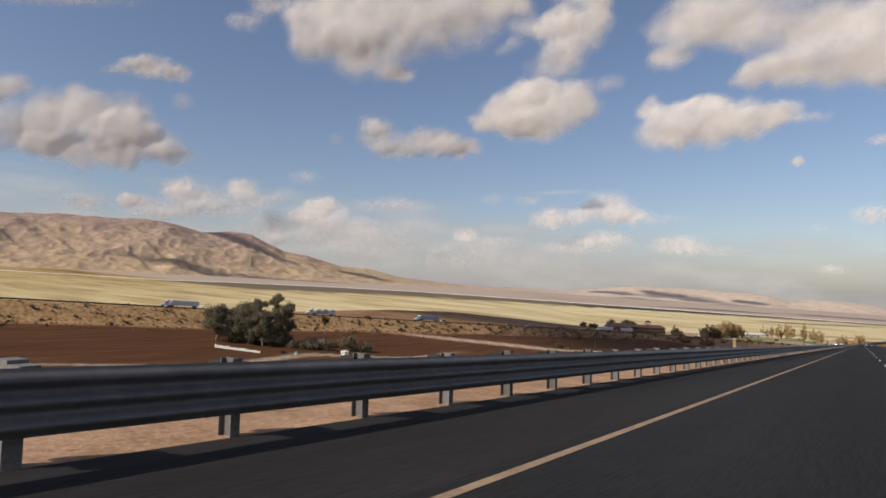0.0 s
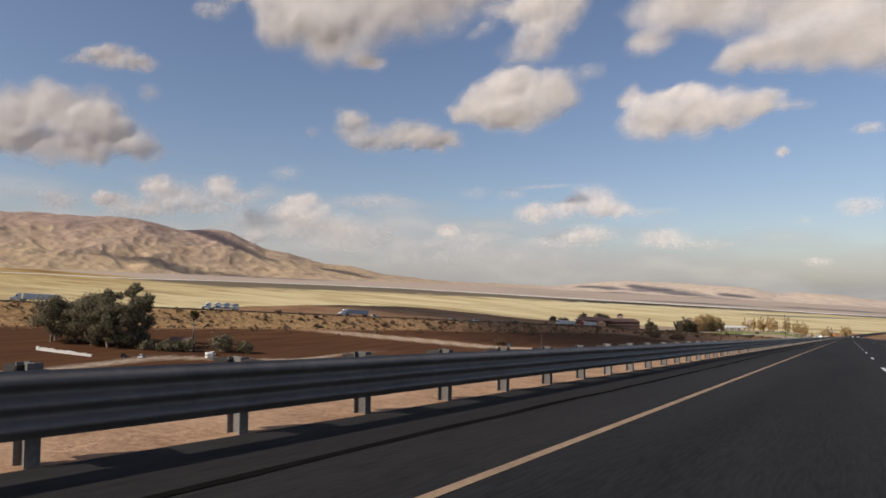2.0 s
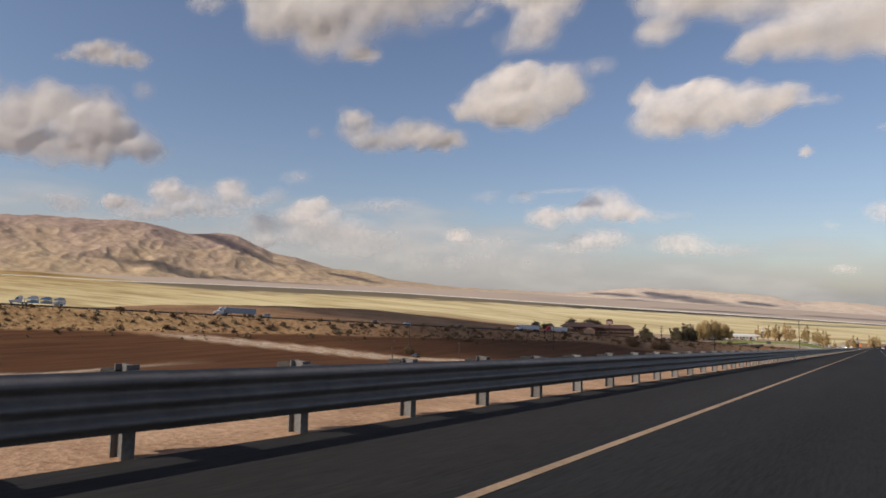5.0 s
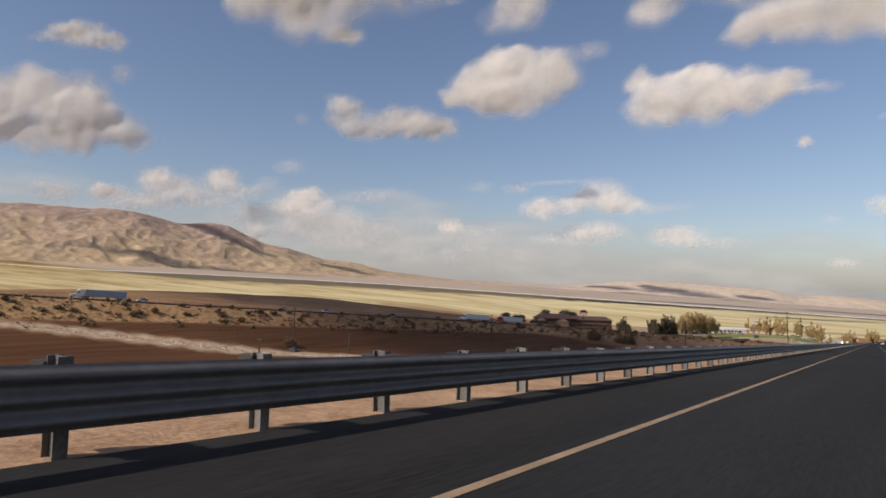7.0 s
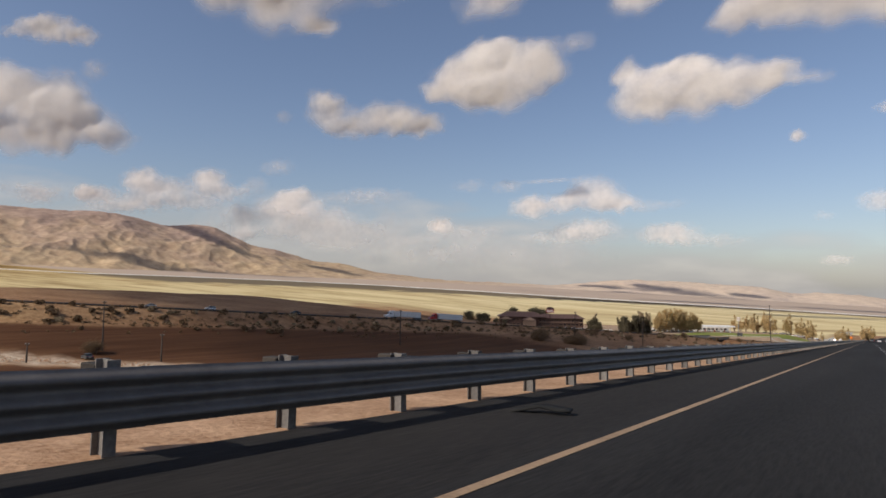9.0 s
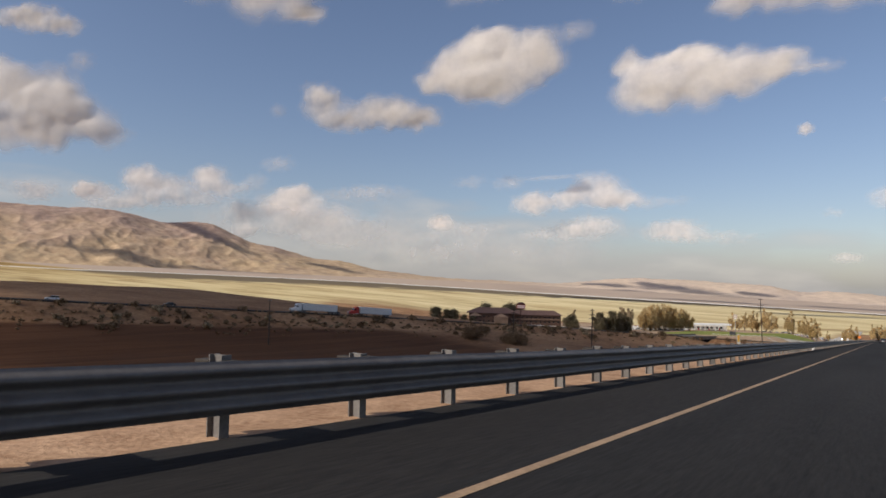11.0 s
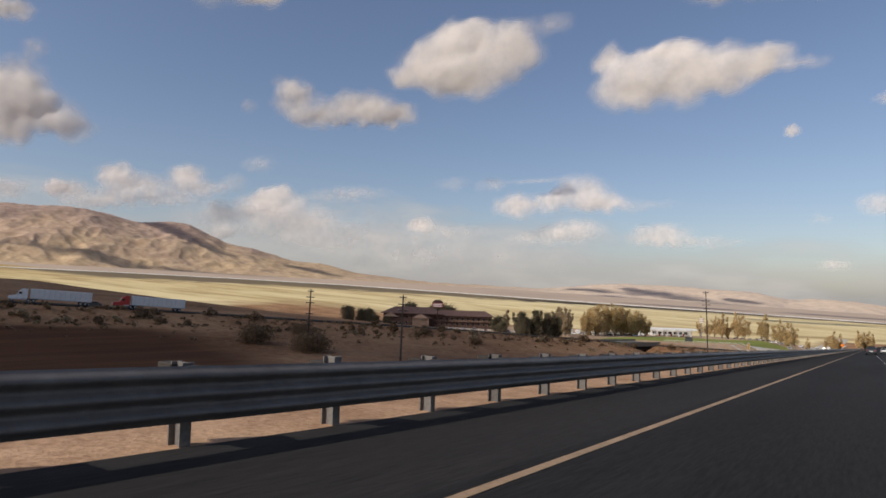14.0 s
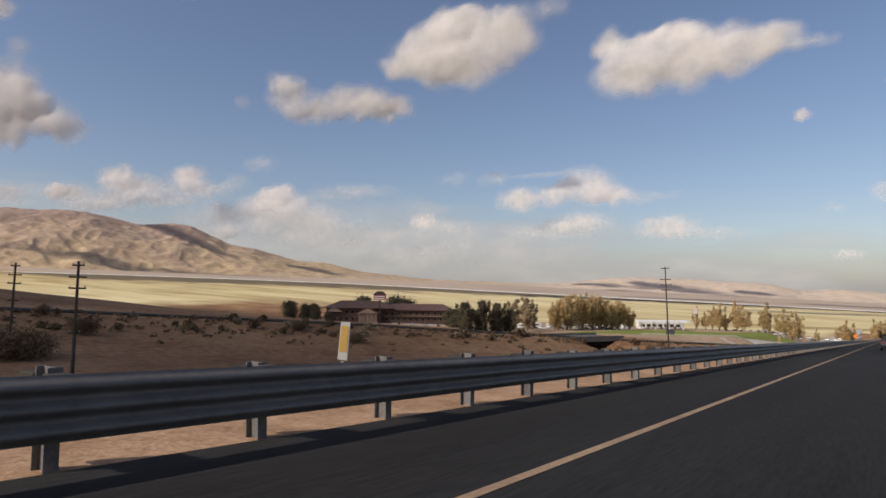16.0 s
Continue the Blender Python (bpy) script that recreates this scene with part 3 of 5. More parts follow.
cumulus(-1659, 2126, 632, 25.3, 15, [(-74, 15, 99, 62, 0.8), (155, -11, 131, 62), (269, -36, 106, 47), (6, -44, 114, 38, 0.8), (-97, 68, 70, 38, 0.7), (-266, 9, 41, 29, 0.4)])
cumulus(-3106, 1535, 731, 35.0, 10, [(-66, 62, 224, 122), (-229, -28, 171, 112), (147, 32, 188, 122), (278, -66, 216, 107), (8, -117, 323, 86), (444, -126, 114, 65, 0.8), (-331, 186, 100, 58, 0.8), (-491, 49, 186, 184), (253, 5, 107, 69)])
cumulus(-1978, 1167, 708, 31.8, 10, [(17, 4, 95, 40, 0.9), (106, -21, 61, 26, 0.8), (-92, -5, 57, 18, 0.5), (-30, 22, 61, 22, 0.6)])
cumulus(-1985, 1320, 635, 29.4, 10, [(0, 0, 49, 35, 0.4)])
cumulus(-1851, 797, 770, 37.3, 12, [(0, 0, 256, 27, 0.55)])
cumulus(76, 2700, 565, -6.9, 10, [(0, 0, 55, 22, 0.6)])
cumulus(-212, 3007, 568, -2.4, 10, [(0, 0, 29, 24, 0.8)])
cumulus(-3972, 2699, 547, 31.0, 0, [(-50, 110, 138, 81, 0.95), (92, 48, 259, 80, 0.76), (-66, -43, 268, 68, 0.66), (290, -36, 242, 56, 0.57), (-268, -79, 228, 48, 0.47)])
cumulus(-3693, 3109, 653, 26.5, 0, [(-134, 45, 148, 84, 0.95), (-69, -47, 243, 67, 0.66), (202, 1, 103, 58, 0.38)])
cumulus(-4135, 2405, 544, 34.1, 0, [(27, -11, 153, 62, 0.85), (-27, 11, 69, 47, 0.95)])
cumulus(-4292, 2062, 522, 37.7, 0, [(111, -20, 142, 63, 0.66), (-110, 20, 176, 44, 0.33)])
cumulus(-3369, 3491, 529, 22.1, 0, [(-87, 6, 253, 104, 0.85), (-58, 83, 118, 74, 0.95), (143, -88, 327, 111, 0.57)])
cumulus(-3246, 3573, 715, 20.9, 0, [(340, -109, 330, 60, 0.47), (-351, 113, 140, 62, 0.38)])
cumulus(-1140, 3573, 448, 3.5, 0, [(-74, 48, 148, 93, 0.82), (37, -18, 137, 55, 0.82), (-227, 8, 121, 61, 0.74), (247, -35, 158, 35, 0.33)])
cumulus(-1655, 3365, 498, 9.4, 0, [(170, -82, 138, 66, 0.82), (22, 35, 89, 40, 0.41), (-200, 50, 114, 41, 0.33)])
cumulus(-1955, 3200, 276, 13.1, 0, [(-3, 40, 77, 44, 0.82), (158, -4, 235, 46, 0.41), (-159, -37, 214, 34, 0.33)])
cumulus(-1298, 3518, 280, 5.2, 0, [(55, 22, 172, 52, 0.66), (-56, -22, 320, 46, 0.49)])
cumulus(-748, 3675, 253, -0.8, 0, [(-105, 21, 167, 60, 0.74), (102, -20, 194, 31, 0.41)])
cumulus(-70, 4854, 498, -8.0, 0, [(150, 35, 134, 68, 0.66), (-158, -37, 72, 30, 0.28)])
cumulus(-159, 4874, 183, -7.3, 0, [(0, 0, 95, 33, 0.57)])
cumulus(-3464, 3387, 372, 23.4, 0, [(467, -19, 551, 151, 0.57), (-202, 68, 430, 129, 0.59), (-279, -49, 127, 52, 0.57)])
cumulus(-2462, 4207, 231, 12.3, 0, [(-400, 13, 602, 144, 0.33), (378, -12, 656, 127, 0.33)])
cumulus(-1893, 4436, 743, 7.2, 0, [(0, 0, 264, 19, 0.38)])

# the same broken cover goes on, unseen, overhead and behind
# the first two are added where they shade the hollow and the inn
for cx, cy, wide, deep in ((-605, -110, 235, 200), (-840, 75, 260, 180), (-1500, -500, 320, 240), (700, 300, 260, 200), (300, -900, 340, 260), (-300, -1500, 300, 240), (1500, 1200, 330, 240), (1100, -400, 240, 200), (-2400, -300, 360, 260)):
    cumulus(cx, cy, 591, 0, 90, [(0, 0, wide, deep), (0.45 * wide, 0.3 * deep, 0.6 * wide, 0.7 * deep), (-0.5 * wide, -0.25 * deep, 0.55 * wide, 0.75 * deep)])


# higher puffs, out of view, added so that their shade spots the mountain
for cx, cy, wide, deep in ((-4220, 1155, 150, 90), (-3960, 1060, 170, 80), (-3531, 1288, 170, 90), (-2300, 2215, 150, 70), (-2000, 2310, 130, 70), (-1512, 2300, 90, 60)):
    cumulus(cx, cy, 1540, 0, 90, [(0, 0, wide, deep), (0.6 * wide, 0.4 * deep, 0.6 * wide, 0.7 * deep), (-0.6 * wide, -0.3 * deep, 0.55 * wide, 0.75 * deep)])


# ---- median barrier ----
def part(name, bm, material, parent=None, label=""):
    me = bpy.data.meshes.new(name)
    bm.to_mesh(me)
    bm.free()
    me.materials.append(material)
    ob = new(name, me)
    if parent:
        ob.parent = parent
    return tagged(ob, label) if label else ob


def box(bm, x0, x1, y0, y1, z0, z1, bevel=0.0):
    m = Matrix.LocRotScale(((x0 + x1) / 2, (y0 + y1) / 2, (z0 + z1) / 2), None, (abs(x1 - x0), abs(y1 - y0), abs(z1 - z0)))
    r = bmesh.ops.create_cube(bm, size=1, matrix=m)
    if bevel:
        e = list({e for v in r["verts"] for e in v.link_edges})
        bmesh.ops.bevel(bm, geom=e, offset=bevel, segments=1, affect="EDGES")
    return r["verts"]


RAIL_U = 5.15            # face of the near beam, to the left of the eye's line
SPACING = 2.08


def rail_ground(y):
    return float(road_z(y)) - 0.02 * RAIL_U


def beam_profile(side):
    """Three corrugations, 0.51 m tall; side -1 bulges towards our lanes, +1 away."""
    pts = []
    for k in range(25):
        q = k / 24
        pts.append((-side * 0.0 + side * 0.041 * (1 - math.cos(q * 3 * 2 * math.pi)), 0.27 + 0.51 * q))
    return pts


def beam_mesh(side, length):
    prof = beam_profile(side)
    drop = math.tan(GRADE) * length
    th = 0.004
    v, f = [], []
    for y in (0, length):
        for x, z in prof:
            v.append((x, y, z - drop * (y / length)))
    n = len(prof)
    for i in range(n - 1):
        f.append((i, i + 1, n + i + 1, n + i))
    me = bpy.data.meshes.new("beam")
    me.from_pydata(v, [], f)
    me.materials.append(M_ZINC)
    me.polygons.foreach_set("use_smooth", [True] * len(me.polygons))
    return me


def build_barrier():
    root = tagged(new("median_barrier"), "galvanised three-wave steel barrier on steel posts with dark timber blocks", "guard rail")
    L = SPACING * 4
    y0, y1 = -60.0, 1240.0
    near = beam_mesh(1, L + 0.06)
    n = int((y1 - y0) / L)
    for i in range(n):
        y = y0 + i * L
        for me, u in ((near, RAIL_U),):
            ob = new("beam", me)
            ob.parent = root
            ob.location = (-u, y, rail_ground(y) + (0.004 if i % 2 else 0))
    bm = bmesh.new()
    for x0, x1, w in ((-0.10, -0.085, 0.06), (-0.085, 0.085, 0.005), (0.085, 0.10, 0.06)):
        box(bm, x0, x1, -w, w, -0.9, 0.80)
    post = bpy.data.meshes.new("post")
    bm.to_mesh(post)
    bm.free()
    bm = bmesh.new()
    box(bm, -0.12, 0.12, -0.075, 0.075, 0.30, 0.755, 0.01)
    block = bpy.data.meshes.new("blockout")
    bm.to_mesh(block)
    bm.free()
    post.materials.append(M_POSTSTEEL)
    block.materials.append(M_BLOCKWOOD)
    rng = random.Random(3)
    m = int((y1 - y0) / SPACING)
    rest_v, rest_f = [], []
    for i in range(m):
        y = y0 + (i + 0.96) * SPACING
        z = rail_ground(y)
        if 0 <= i - 30 < 300:
            for me, u, dz in ((post, RAIL_U + 0.39, 0), (block, RAIL_U + 0.185, 0), (block, RAIL_U + 0.595, 0)):
                ob = new(me.name.split(".")[0], me)
                ob.parent = root
                ob.location = (-u, y, z + rng.uniform(-0.015, 0.02))
                ob.rotation_euler = (rng.uniform(-0.02, 0.02), rng.uniform(-0.015, 0.015), rng.uniform(-0.04, 0.04))
        else:
            for ux, w, z0, z1 in ((0.39, 0.10, -0.9, 0.82), (0.185, 0.1, 0.3, 0.79), (0.595, 0.1, 0.3, 0.79)):
                b = len(rest_v)
                for zz in (z0, z1):
                    for dx, dy in ((-w, -0.075), (w, -0.075), (w, 0.075), (-w, 0.075)):
                        rest_v.append((-(RAIL_U + ux) + dx, y + dy, z + zz))
                rest_f += [tuple(b + k for k in q) for q in ((0, 1, 5, 4), (1, 2, 6, 5), (2, 3, 7, 6), (3, 0, 4, 7), (4, 5, 6, 7))]
    ob = mesh_ob("far_post", rest_v, rest_f, M_POSTSTEEL, False)
    ob.parent = root
    tagged(ob, "weathered steel posts", kind="stuff")
    return root


build_barrier()

# ---- plants ----
def leaf_material(name, dark, light, through_share=0.35):
    m = bpy.data.materials.new(name)
    m.use_nodes = True
    t = m.node_tree
    t.nodes.clear()
    add = nodes_of(t)
    geo = add("ShaderNodeNewGeometry")
    info = add("ShaderNodeObjectInfo")
    mixv = add("ShaderNodeMath", (info.outputs["Random"], 0), operation="MULTIPLY_ADD", inputs={1: 0.35, 2: -0.17})
    v = add("ShaderNodeMath", (geo.outputs["Random Per Island"], 0), (mixv.outputs[0], 1), operation="ADD")
    col = add("ShaderNodeValToRGB", (v.outputs[0], 0), ramp=[(0.05, dark), (0.95, light)])
    a = add("ShaderNodeBsdfDiffuse", (col.outputs[0], 0))
    b = add("ShaderNodeBsdfTranslucent", (col.outputs[0], 0))
    mix = add("ShaderNodeMixShader", (a.outputs[0], 1), (b.outputs[0], 2), inputs={0: through_share})
    add("ShaderNodeOutputMaterial", (mix.outputs[0], 0))
    return m


M_EUC = leaf_material("eucalyptus_leaves", (0.115, 0.10, 0.062), (0.29, 0.25, 0.16))
M_GOLD = leaf_material("autumn_cottonwood_leaves", (0.40, 0.29, 0.14), (0.78, 0.60, 0.33), 0.55)
M_DARKLEAF = leaf_material("dark_evergreen_leaves", (0.09, 0.078, 0.05), (0.215, 0.18, 0.115))
M_OLIVE = leaf_material("dusty_olive_leaves", (0.22, 0.17, 0.105), (0.48, 0.37, 0.235))
M_SCRUB = leaf_material("dry_scrub_twigs", (0.12, 0.08, 0.048), (0.26, 0.18, 0.11), 0.25)
M_STRAW = leaf_material("dry_straw", (0.24, 0.17, 0.09), (0.46, 0.35, 0.20), 0.3)
M_BARK = surface("bark", (0.13, 0.105, 0.082), (0.32, 0.265, 0.215), 1.2, 8, 0.95, 0.7, 0.05, spread=0.2)
M_POLE = surface("creosoted_pole_wood", (0.035, 0.026, 0.020), (0.085, 0.065, 0.052), 1.0, 14, 0.9, 0.5, 0.02)


def tube(v, f, a, b, r0, r1, seg=7):
    a, b = Vector(a), Vector(b)
    q = (b - a).to_track_quat("Z", "Y")
    base = len(v)
    for p, r in ((a, r0), (b, r1)):
        for k in range(seg):
            ang = 2 * math.pi * k / seg
            v.append(tuple(p + q @ Vector((math.cos(ang) * r, math.sin(ang) * r, 0))))
    for k in range(seg):
        f.append((base + k, base + (k + 1) % seg, base + seg + (k + 1) % seg, base + seg + k))
    f.append(tuple(base + seg + k for k in range(seg)))


def leaves(rng, lobes, count, size, bias=1.0):
    """Small bent leaf sprays, most of them near the skin of the lobes."""
    v, f = [], []
    weights = [lo[3] * lo[4] for lo in lobes]
    for _ in range(count):
        cx, cy, cz, rx, rz = rng.choices(lobes, weights)[0]
        d = Vector((rng.gauss(0, 1), rng.gauss(0, 1), rng.gauss(0, 1))).normalized()
        rad = rng.random() ** 0.45 * rng.uniform(0.65, 1.28)
        p = Vector((cx + d.x * rx * rad, cy + d.y * rx * rad, cz + d.z * rz * rad))
        n = (d * bias + Vector((rng.uniform(-1, 1), rng.uniform(-1, 1), rng.uniform(-0.6, 1)))).normalized()
        s = size * rng.uniform(0.55, 1.4)
        q = n.to_track_quat("Z", "Y")
        turn = rng.uniform(0, 6.28)
        a = q @ Vector((math.cos(turn), math.sin(turn), 0)) * s
        b = q @ Vector((-math.sin(turn), math.cos(turn), 0)) * s * rng.uniform(0.45, 0.8)
        i = len(v)
        v += [tuple(p - a), tuple(p - b + n * s * 0.15), tuple(p + a), tuple(p + b + n * s * 0.15)]
        f += [(i, i + 1, i + 2), (i, i + 2, i + 3)]
    return v, f


def make_tree(name, seed, height, width, leafmat, label, count=1500, size=0.6, stems=1, clear=0.25, category="tree", group="", lobe=1.0, bias=1.0):
    """Tapered trunk with limbs that carry lobes of foliage."""
    rng = random.Random(seed)
    root = tagged(new(name), label, category, group)
    v, f, lobes = [], [], []
    for s in range(stems):
        off = Vector((rng.uniform(-1, 1), rng.uniform(-1, 1), 0)) * (0.16 * width if stems > 1 else 0)
        lean = Vector((rng.uniform(-0.08, 0.08), rng.uniform(-0.08, 0.08), 1))
        top = height * rng.uniform(0.72, 0.86)
        p0, r0 = off - Vector((0, 0, 0.4)), 0.022 * height
        steps = 5
        pts = [off + lean * top * k / steps + Vector((rng.uniform(-1, 1), rng.uniform(-1, 1), 0)) * 0.02 * height * (k > 0) for k in range(steps + 1)]
        pts[0] = p0
        for k in range(steps):
            tube(v, f, pts[k], pts[k + 1], r0 * (1 - 0.17 * k), r0 * (1 - 0.17 * (k + 1)))
        limbs = 9
        for k in range(limbs):
            h = clear + (1 - clear) * (k + rng.random() * 0.8) / limbs
            h = min(h, 0.97)
            i = min(int(h * steps), steps - 1)
            a = pts[i].lerp(pts[i + 1], h * steps - i)
            ang = k * 2.4 + rng.uniform(-0.5, 0.5)
            reach = width * 0.5 * (1.05 - 0.75 * abs(h - 0.42) ** 1.0) * rng.uniform(0.55, 1.0) * 0.8 / (1.3 if stems > 1 else 1)
            b = a + Vector((math.cos(ang) * reach, math.sin(ang) * reach, reach * rng.uniform(0.25, 0.8)))
            tube(v, f, a, b, r0 * 0.4 * (1.1 - h), r0 * 0.1, 5)
            lr = width * rng.uniform(0.17, 0.30) * lobe
            lobes.append((b.x, b.y, b.z, lr, lr * rng.uniform(0.7, 1.15)))
            if rng.random() < 0.7:
                c = a.lerp(b, 0.55)
                lobes.append((c.x, c.y, c.z + lr * 0.3, lr * 0.75, lr * 0.6))
        e = pts[-1]
        lr = width * 0.17
        lobes.append((e.x, e.y, min(e.z, height - lr), lr, lr))
    trunk = mesh_ob("trunk", v, f, M_BARK)
    trunk.parent = root
    zmax = max(lo[2] + lo[4] for lo in lobes)
    k = height / zmax
    lobes = [(a, b, c * k, r, rz) for a, b, c, r, rz in lobes]
    lv, lf = leaves(rng, lobes, count, size, bias)
    crown = mesh_ob("crown", lv, lf, leafmat, False)
    crown.parent = root
    return root


def make_cottonwood(name, seed, height, width, leafmat, label, count=6000, size=0.42, stems=4, clear=0.22, group=""):
    """Several pale upright stems that fork from near the ground, each with loose, upright sprays of leaves and gaps between."""
    rng = random.Random(seed)
    root = tagged(new(name), label, "tree", group)
    v, f, lobes = [], [], []
    for s in range(stems):
        ang = 2 * math.pi * (s + rng.uniform(-0.3, 0.3)) / stems
        out = width * rng.uniform(0.14, 0.40) * (0.3 if s == 0 else 1)
        tall = height * (0.97 if s == 0 else rng.uniform(0.62, 0.95))
        side = Vector((math.cos(ang), math.sin(ang), 0))
        pts = [side * (out * q ** 0.8) + Vector((rng.uniform(-1, 1), rng.uniform(-1, 1), 0)) * 0.012 * height * (q > 0) + Vector((0, 0, tall * q - (0.4 if q == 0 else 0))) for q in (0, 0.2, 0.4, 0.6, 0.8, 0.96)]
        r0 = 0.017 * height
        for k in range(5):
            tube(v, f, pts[k], pts[k + 1], r0 * (1 - 0.18 * k), r0 * (0.82 - 0.18 * k), 6)
        for k in range(10):
            h = clear + (0.98 - clear) * (k + rng.random()) / 10
            i = min(int(h * 5), 4)
            a = pts[i].lerp(pts[i + 1], h * 5 - i)
            turn = rng.uniform(0, 6.28)
            reach = width * rng.uniform(0.05, 0.19) * (1.15 - 0.7 * h)
            b = a + Vector((math.cos(turn) * reach, math.sin(turn) * reach, reach * rng.uniform(0.5, 1.3)))
            tube(v, f, a, b, r0 * 0.3 * (1.1 - h), r0 * 0.08, 4)
            lr = width * rng.uniform(0.085, 0.165) * (1.1 - 0.5 * h)
            if rng.random() < 0.88:
                lobes.append((b.x, b.y, min(b.z, height - lr), lr, lr * rng.uniform(1.0, 1.9)))
    mesh_ob("trunk", v, f, M_BARK).parent = root
    lv, lf = leaves(rng, lobes, int(count * 1.35), size, 1.0)
    mesh_ob("crown", lv, lf, leafmat, False).parent = root
    return root


def on_ground(x, y, turn=0.0, sink=0.0):
    return pose(x, y, float(ground_z(x, y)) - sink, 0, 0, turn)


def scaled(m, s):
    return m @ Matrix.Diagonal((s, s, s, 1))


def place(ob, m, s=1.0):
    """A scaled copy of a thing."""
    c = copy_thing(ob, m)
    c.scale = (s, s, s) if not isinstance(s, tuple) else s
    return c


# the grove in the field
for x, y, h, w, seed, count in ((-272, 222, 21.5, 22, 11, 8200), (-262, 217, 19.0, 20, 12, 7600), (-260, 234, 27.0, 11, 13, 4200), (-250, 232, 23.5, 13, 14, 5000), (-279, 212, 19.5, 21, 15, 7000), (-254, 221, 19.0, 18, 16, 6200), (-270, 214, 18.5, 20, 17, 6500), (-267, 228, 23.5, 10, 18, 3600)):
    t = make_tree("eucalyptus_tree", seed, h, w, M_EUC, "tall dark green eucalyptus in a grove beside the field", count * 2, 0.36, 3, 0.10, group="grove in the field", lobe=0.66, bias=1.5)
    t.matrix_world = on_ground(x, y)
for x, y, h, w, seed in ((-228, 256, 8.0, 11.5, 21), (-234, 243, 5.0, 8, 22), (-237, 236, 4.6, 9, 23), (-222, 262, 5.0, 7, 24), (-243, 229, 4.5, 7, 25)):
    t = make_tree("shrub", seed, h, w, M_EUC, "rounded dense green shrub beside the grove", 1500, 0.5, 3, 0.05, category="shrub", group="shrubs by the grove")
    t.matrix_world = on_ground(x, y)


M_GREENFROND = leaf_material("palm_fronds", (0.11, 0.10, 0.045), (0.26, 0.22, 0.10))


def palm(x, y):
    root = tagged(new("palm_tree"), "tall fan palm with a brown skirt of dead fronds", "palm tree")
    v, f = [], []
    for k in range(6):
        tube(v, f, (0.08 * math.sin(k), 0, k * 2.3 - 0.4), (0.08 * math.sin(k + 1), 0, k * 2.3 + 1.9), 0.34 - 0.02 * k, 0.32 - 0.02 * k, 9)
    mesh_ob("trunk", v, f, M_BARK).parent = root
    rng = random.Random(4)
    for name, mat, n, lo, hi in (("fronds", M_GREENFROND, 90, -0.5, 1.2), ("dead_fronds", M_SCRUB, 60, -1.4, -0.6)):
        v, f = [], []
        for k in range(n):
            ang, el = rng.uniform(0, 6.28), rng.uniform(lo, hi)
            d = Vector((math.cos(ang) * math.cos(el), math.sin(ang) * math.cos(el), math.sin(el)))
            side = Vector((-math.sin(ang), math.cos(ang), 0))
            ln = rng.uniform(1.7, 2.3)
            c = Vector((0, 0, 13.6))
            m1, tip = c + d * ln * 0.7, c + d * ln + Vector((0, 0, -0.5))
            i = len(v)
            v += [tuple(c), tuple(m1 + side * 0.55), tuple(tip), tuple(m1 - side * 0.55)]
            f += [(i, i + 1, i + 2), (i, i + 2, i + 3)]
        mesh_ob(name, v, f, mat, False).parent = root
    root.matrix_world = on_ground(x, y)
    root.scale = (1.2, 1.2, 1.08)


palm(-240, 250)

# trees at the roadside stop
DARK = make_tree("evergreen_tree", 31, 14, 13, M_DARKLEAF, "dark evergreen tree beside the inn", 4200, 0.4, 3, 0.04, group="trees at the stop", bias=2.6)
DARK.matrix_world = on_ground(-328, 864.4)
for x, y, s in ((-320.8, 869.4, 0.85), (-315.4, 873.1, 0.9), (-286, 857, 0.5), (-292, 853, 0.55), (-203, 874, 0.85), (-209, 880, 0.7), (-197, 868, 0.6), (-303, 911, 1.42), (-288, 925, 1.48), (-281, 928, 1.3)):
    place(DARK, on_ground(x, y, x * 7), s)
BROAD = make_cottonwood("evergreen_tree", 32, 23, 22, M_DARKLEAF, "broad dusty olive-brown evergreen tree with dense foliage", 9000, 0.42, 6, 0.02, "trees at the stop")
BROAD.matrix_world = on_ground(-152.4, 822)
BROAD.scale = (0.62, 0.62, 0.66)
for x, y, s in ((-161.5, 822, 0.58), (-157, 816, 0.6), (-149, 830, 0.62), (-146, 836, 0.5)):
    place(BROAD, on_ground(x, y, x * 17), s)
TALL = make_cottonwood("cottonwood_tree", 33, 26, 17, M_OLIVE, "tall cottonwood with thinning olive-brown foliage", 5600, 0.42, 4, 0.1, "trees at the stop")
TALL.matrix_world = on_ground(-162.1, 872)
TALL.scale = (0.68, 0.68, 0.68)
for x, y, s in ((-161.4, 885, 0.72), (-159.4, 860, 0.6), (-163, 895, 0.62), (-172, 902, 0.75), (-215, 905, 0.6)):
    place(TALL, on_ground(x, y, x * 5), s)
GOLD = [make_cottonwood("cottonwood_tree", 40 + k, 27, 24 + k, M_GOLD, "cottonwood with thinning golden autumn leaves on the lawn", 7500, 0.42, 5, 0.16, "golden cottonwoods") for k in range(3)]
spots = ((-156.4, 950, 0.86), (-154.4, 962, 0.84), (-157.8, 930, 0.8), (-158.9, 915, 0.6), (-159, 938, 0.78), (-150.1, 975, 0.76), (-147.3, 990, 0.74), (-143.8, 1000, 0.6), (-152, 968, 0.8), (-149, 983, 0.7), (-160, 922, 0.66))
for k, (x, y, s) in enumerate(spots):
    if k < 3:
        GOLD[k].matrix_world = on_ground(x, y)
        GOLD[k].scale = (s, s, s)
    else:
        place(GOLD[k % 3], on_ground(x, y, k * 77), s)
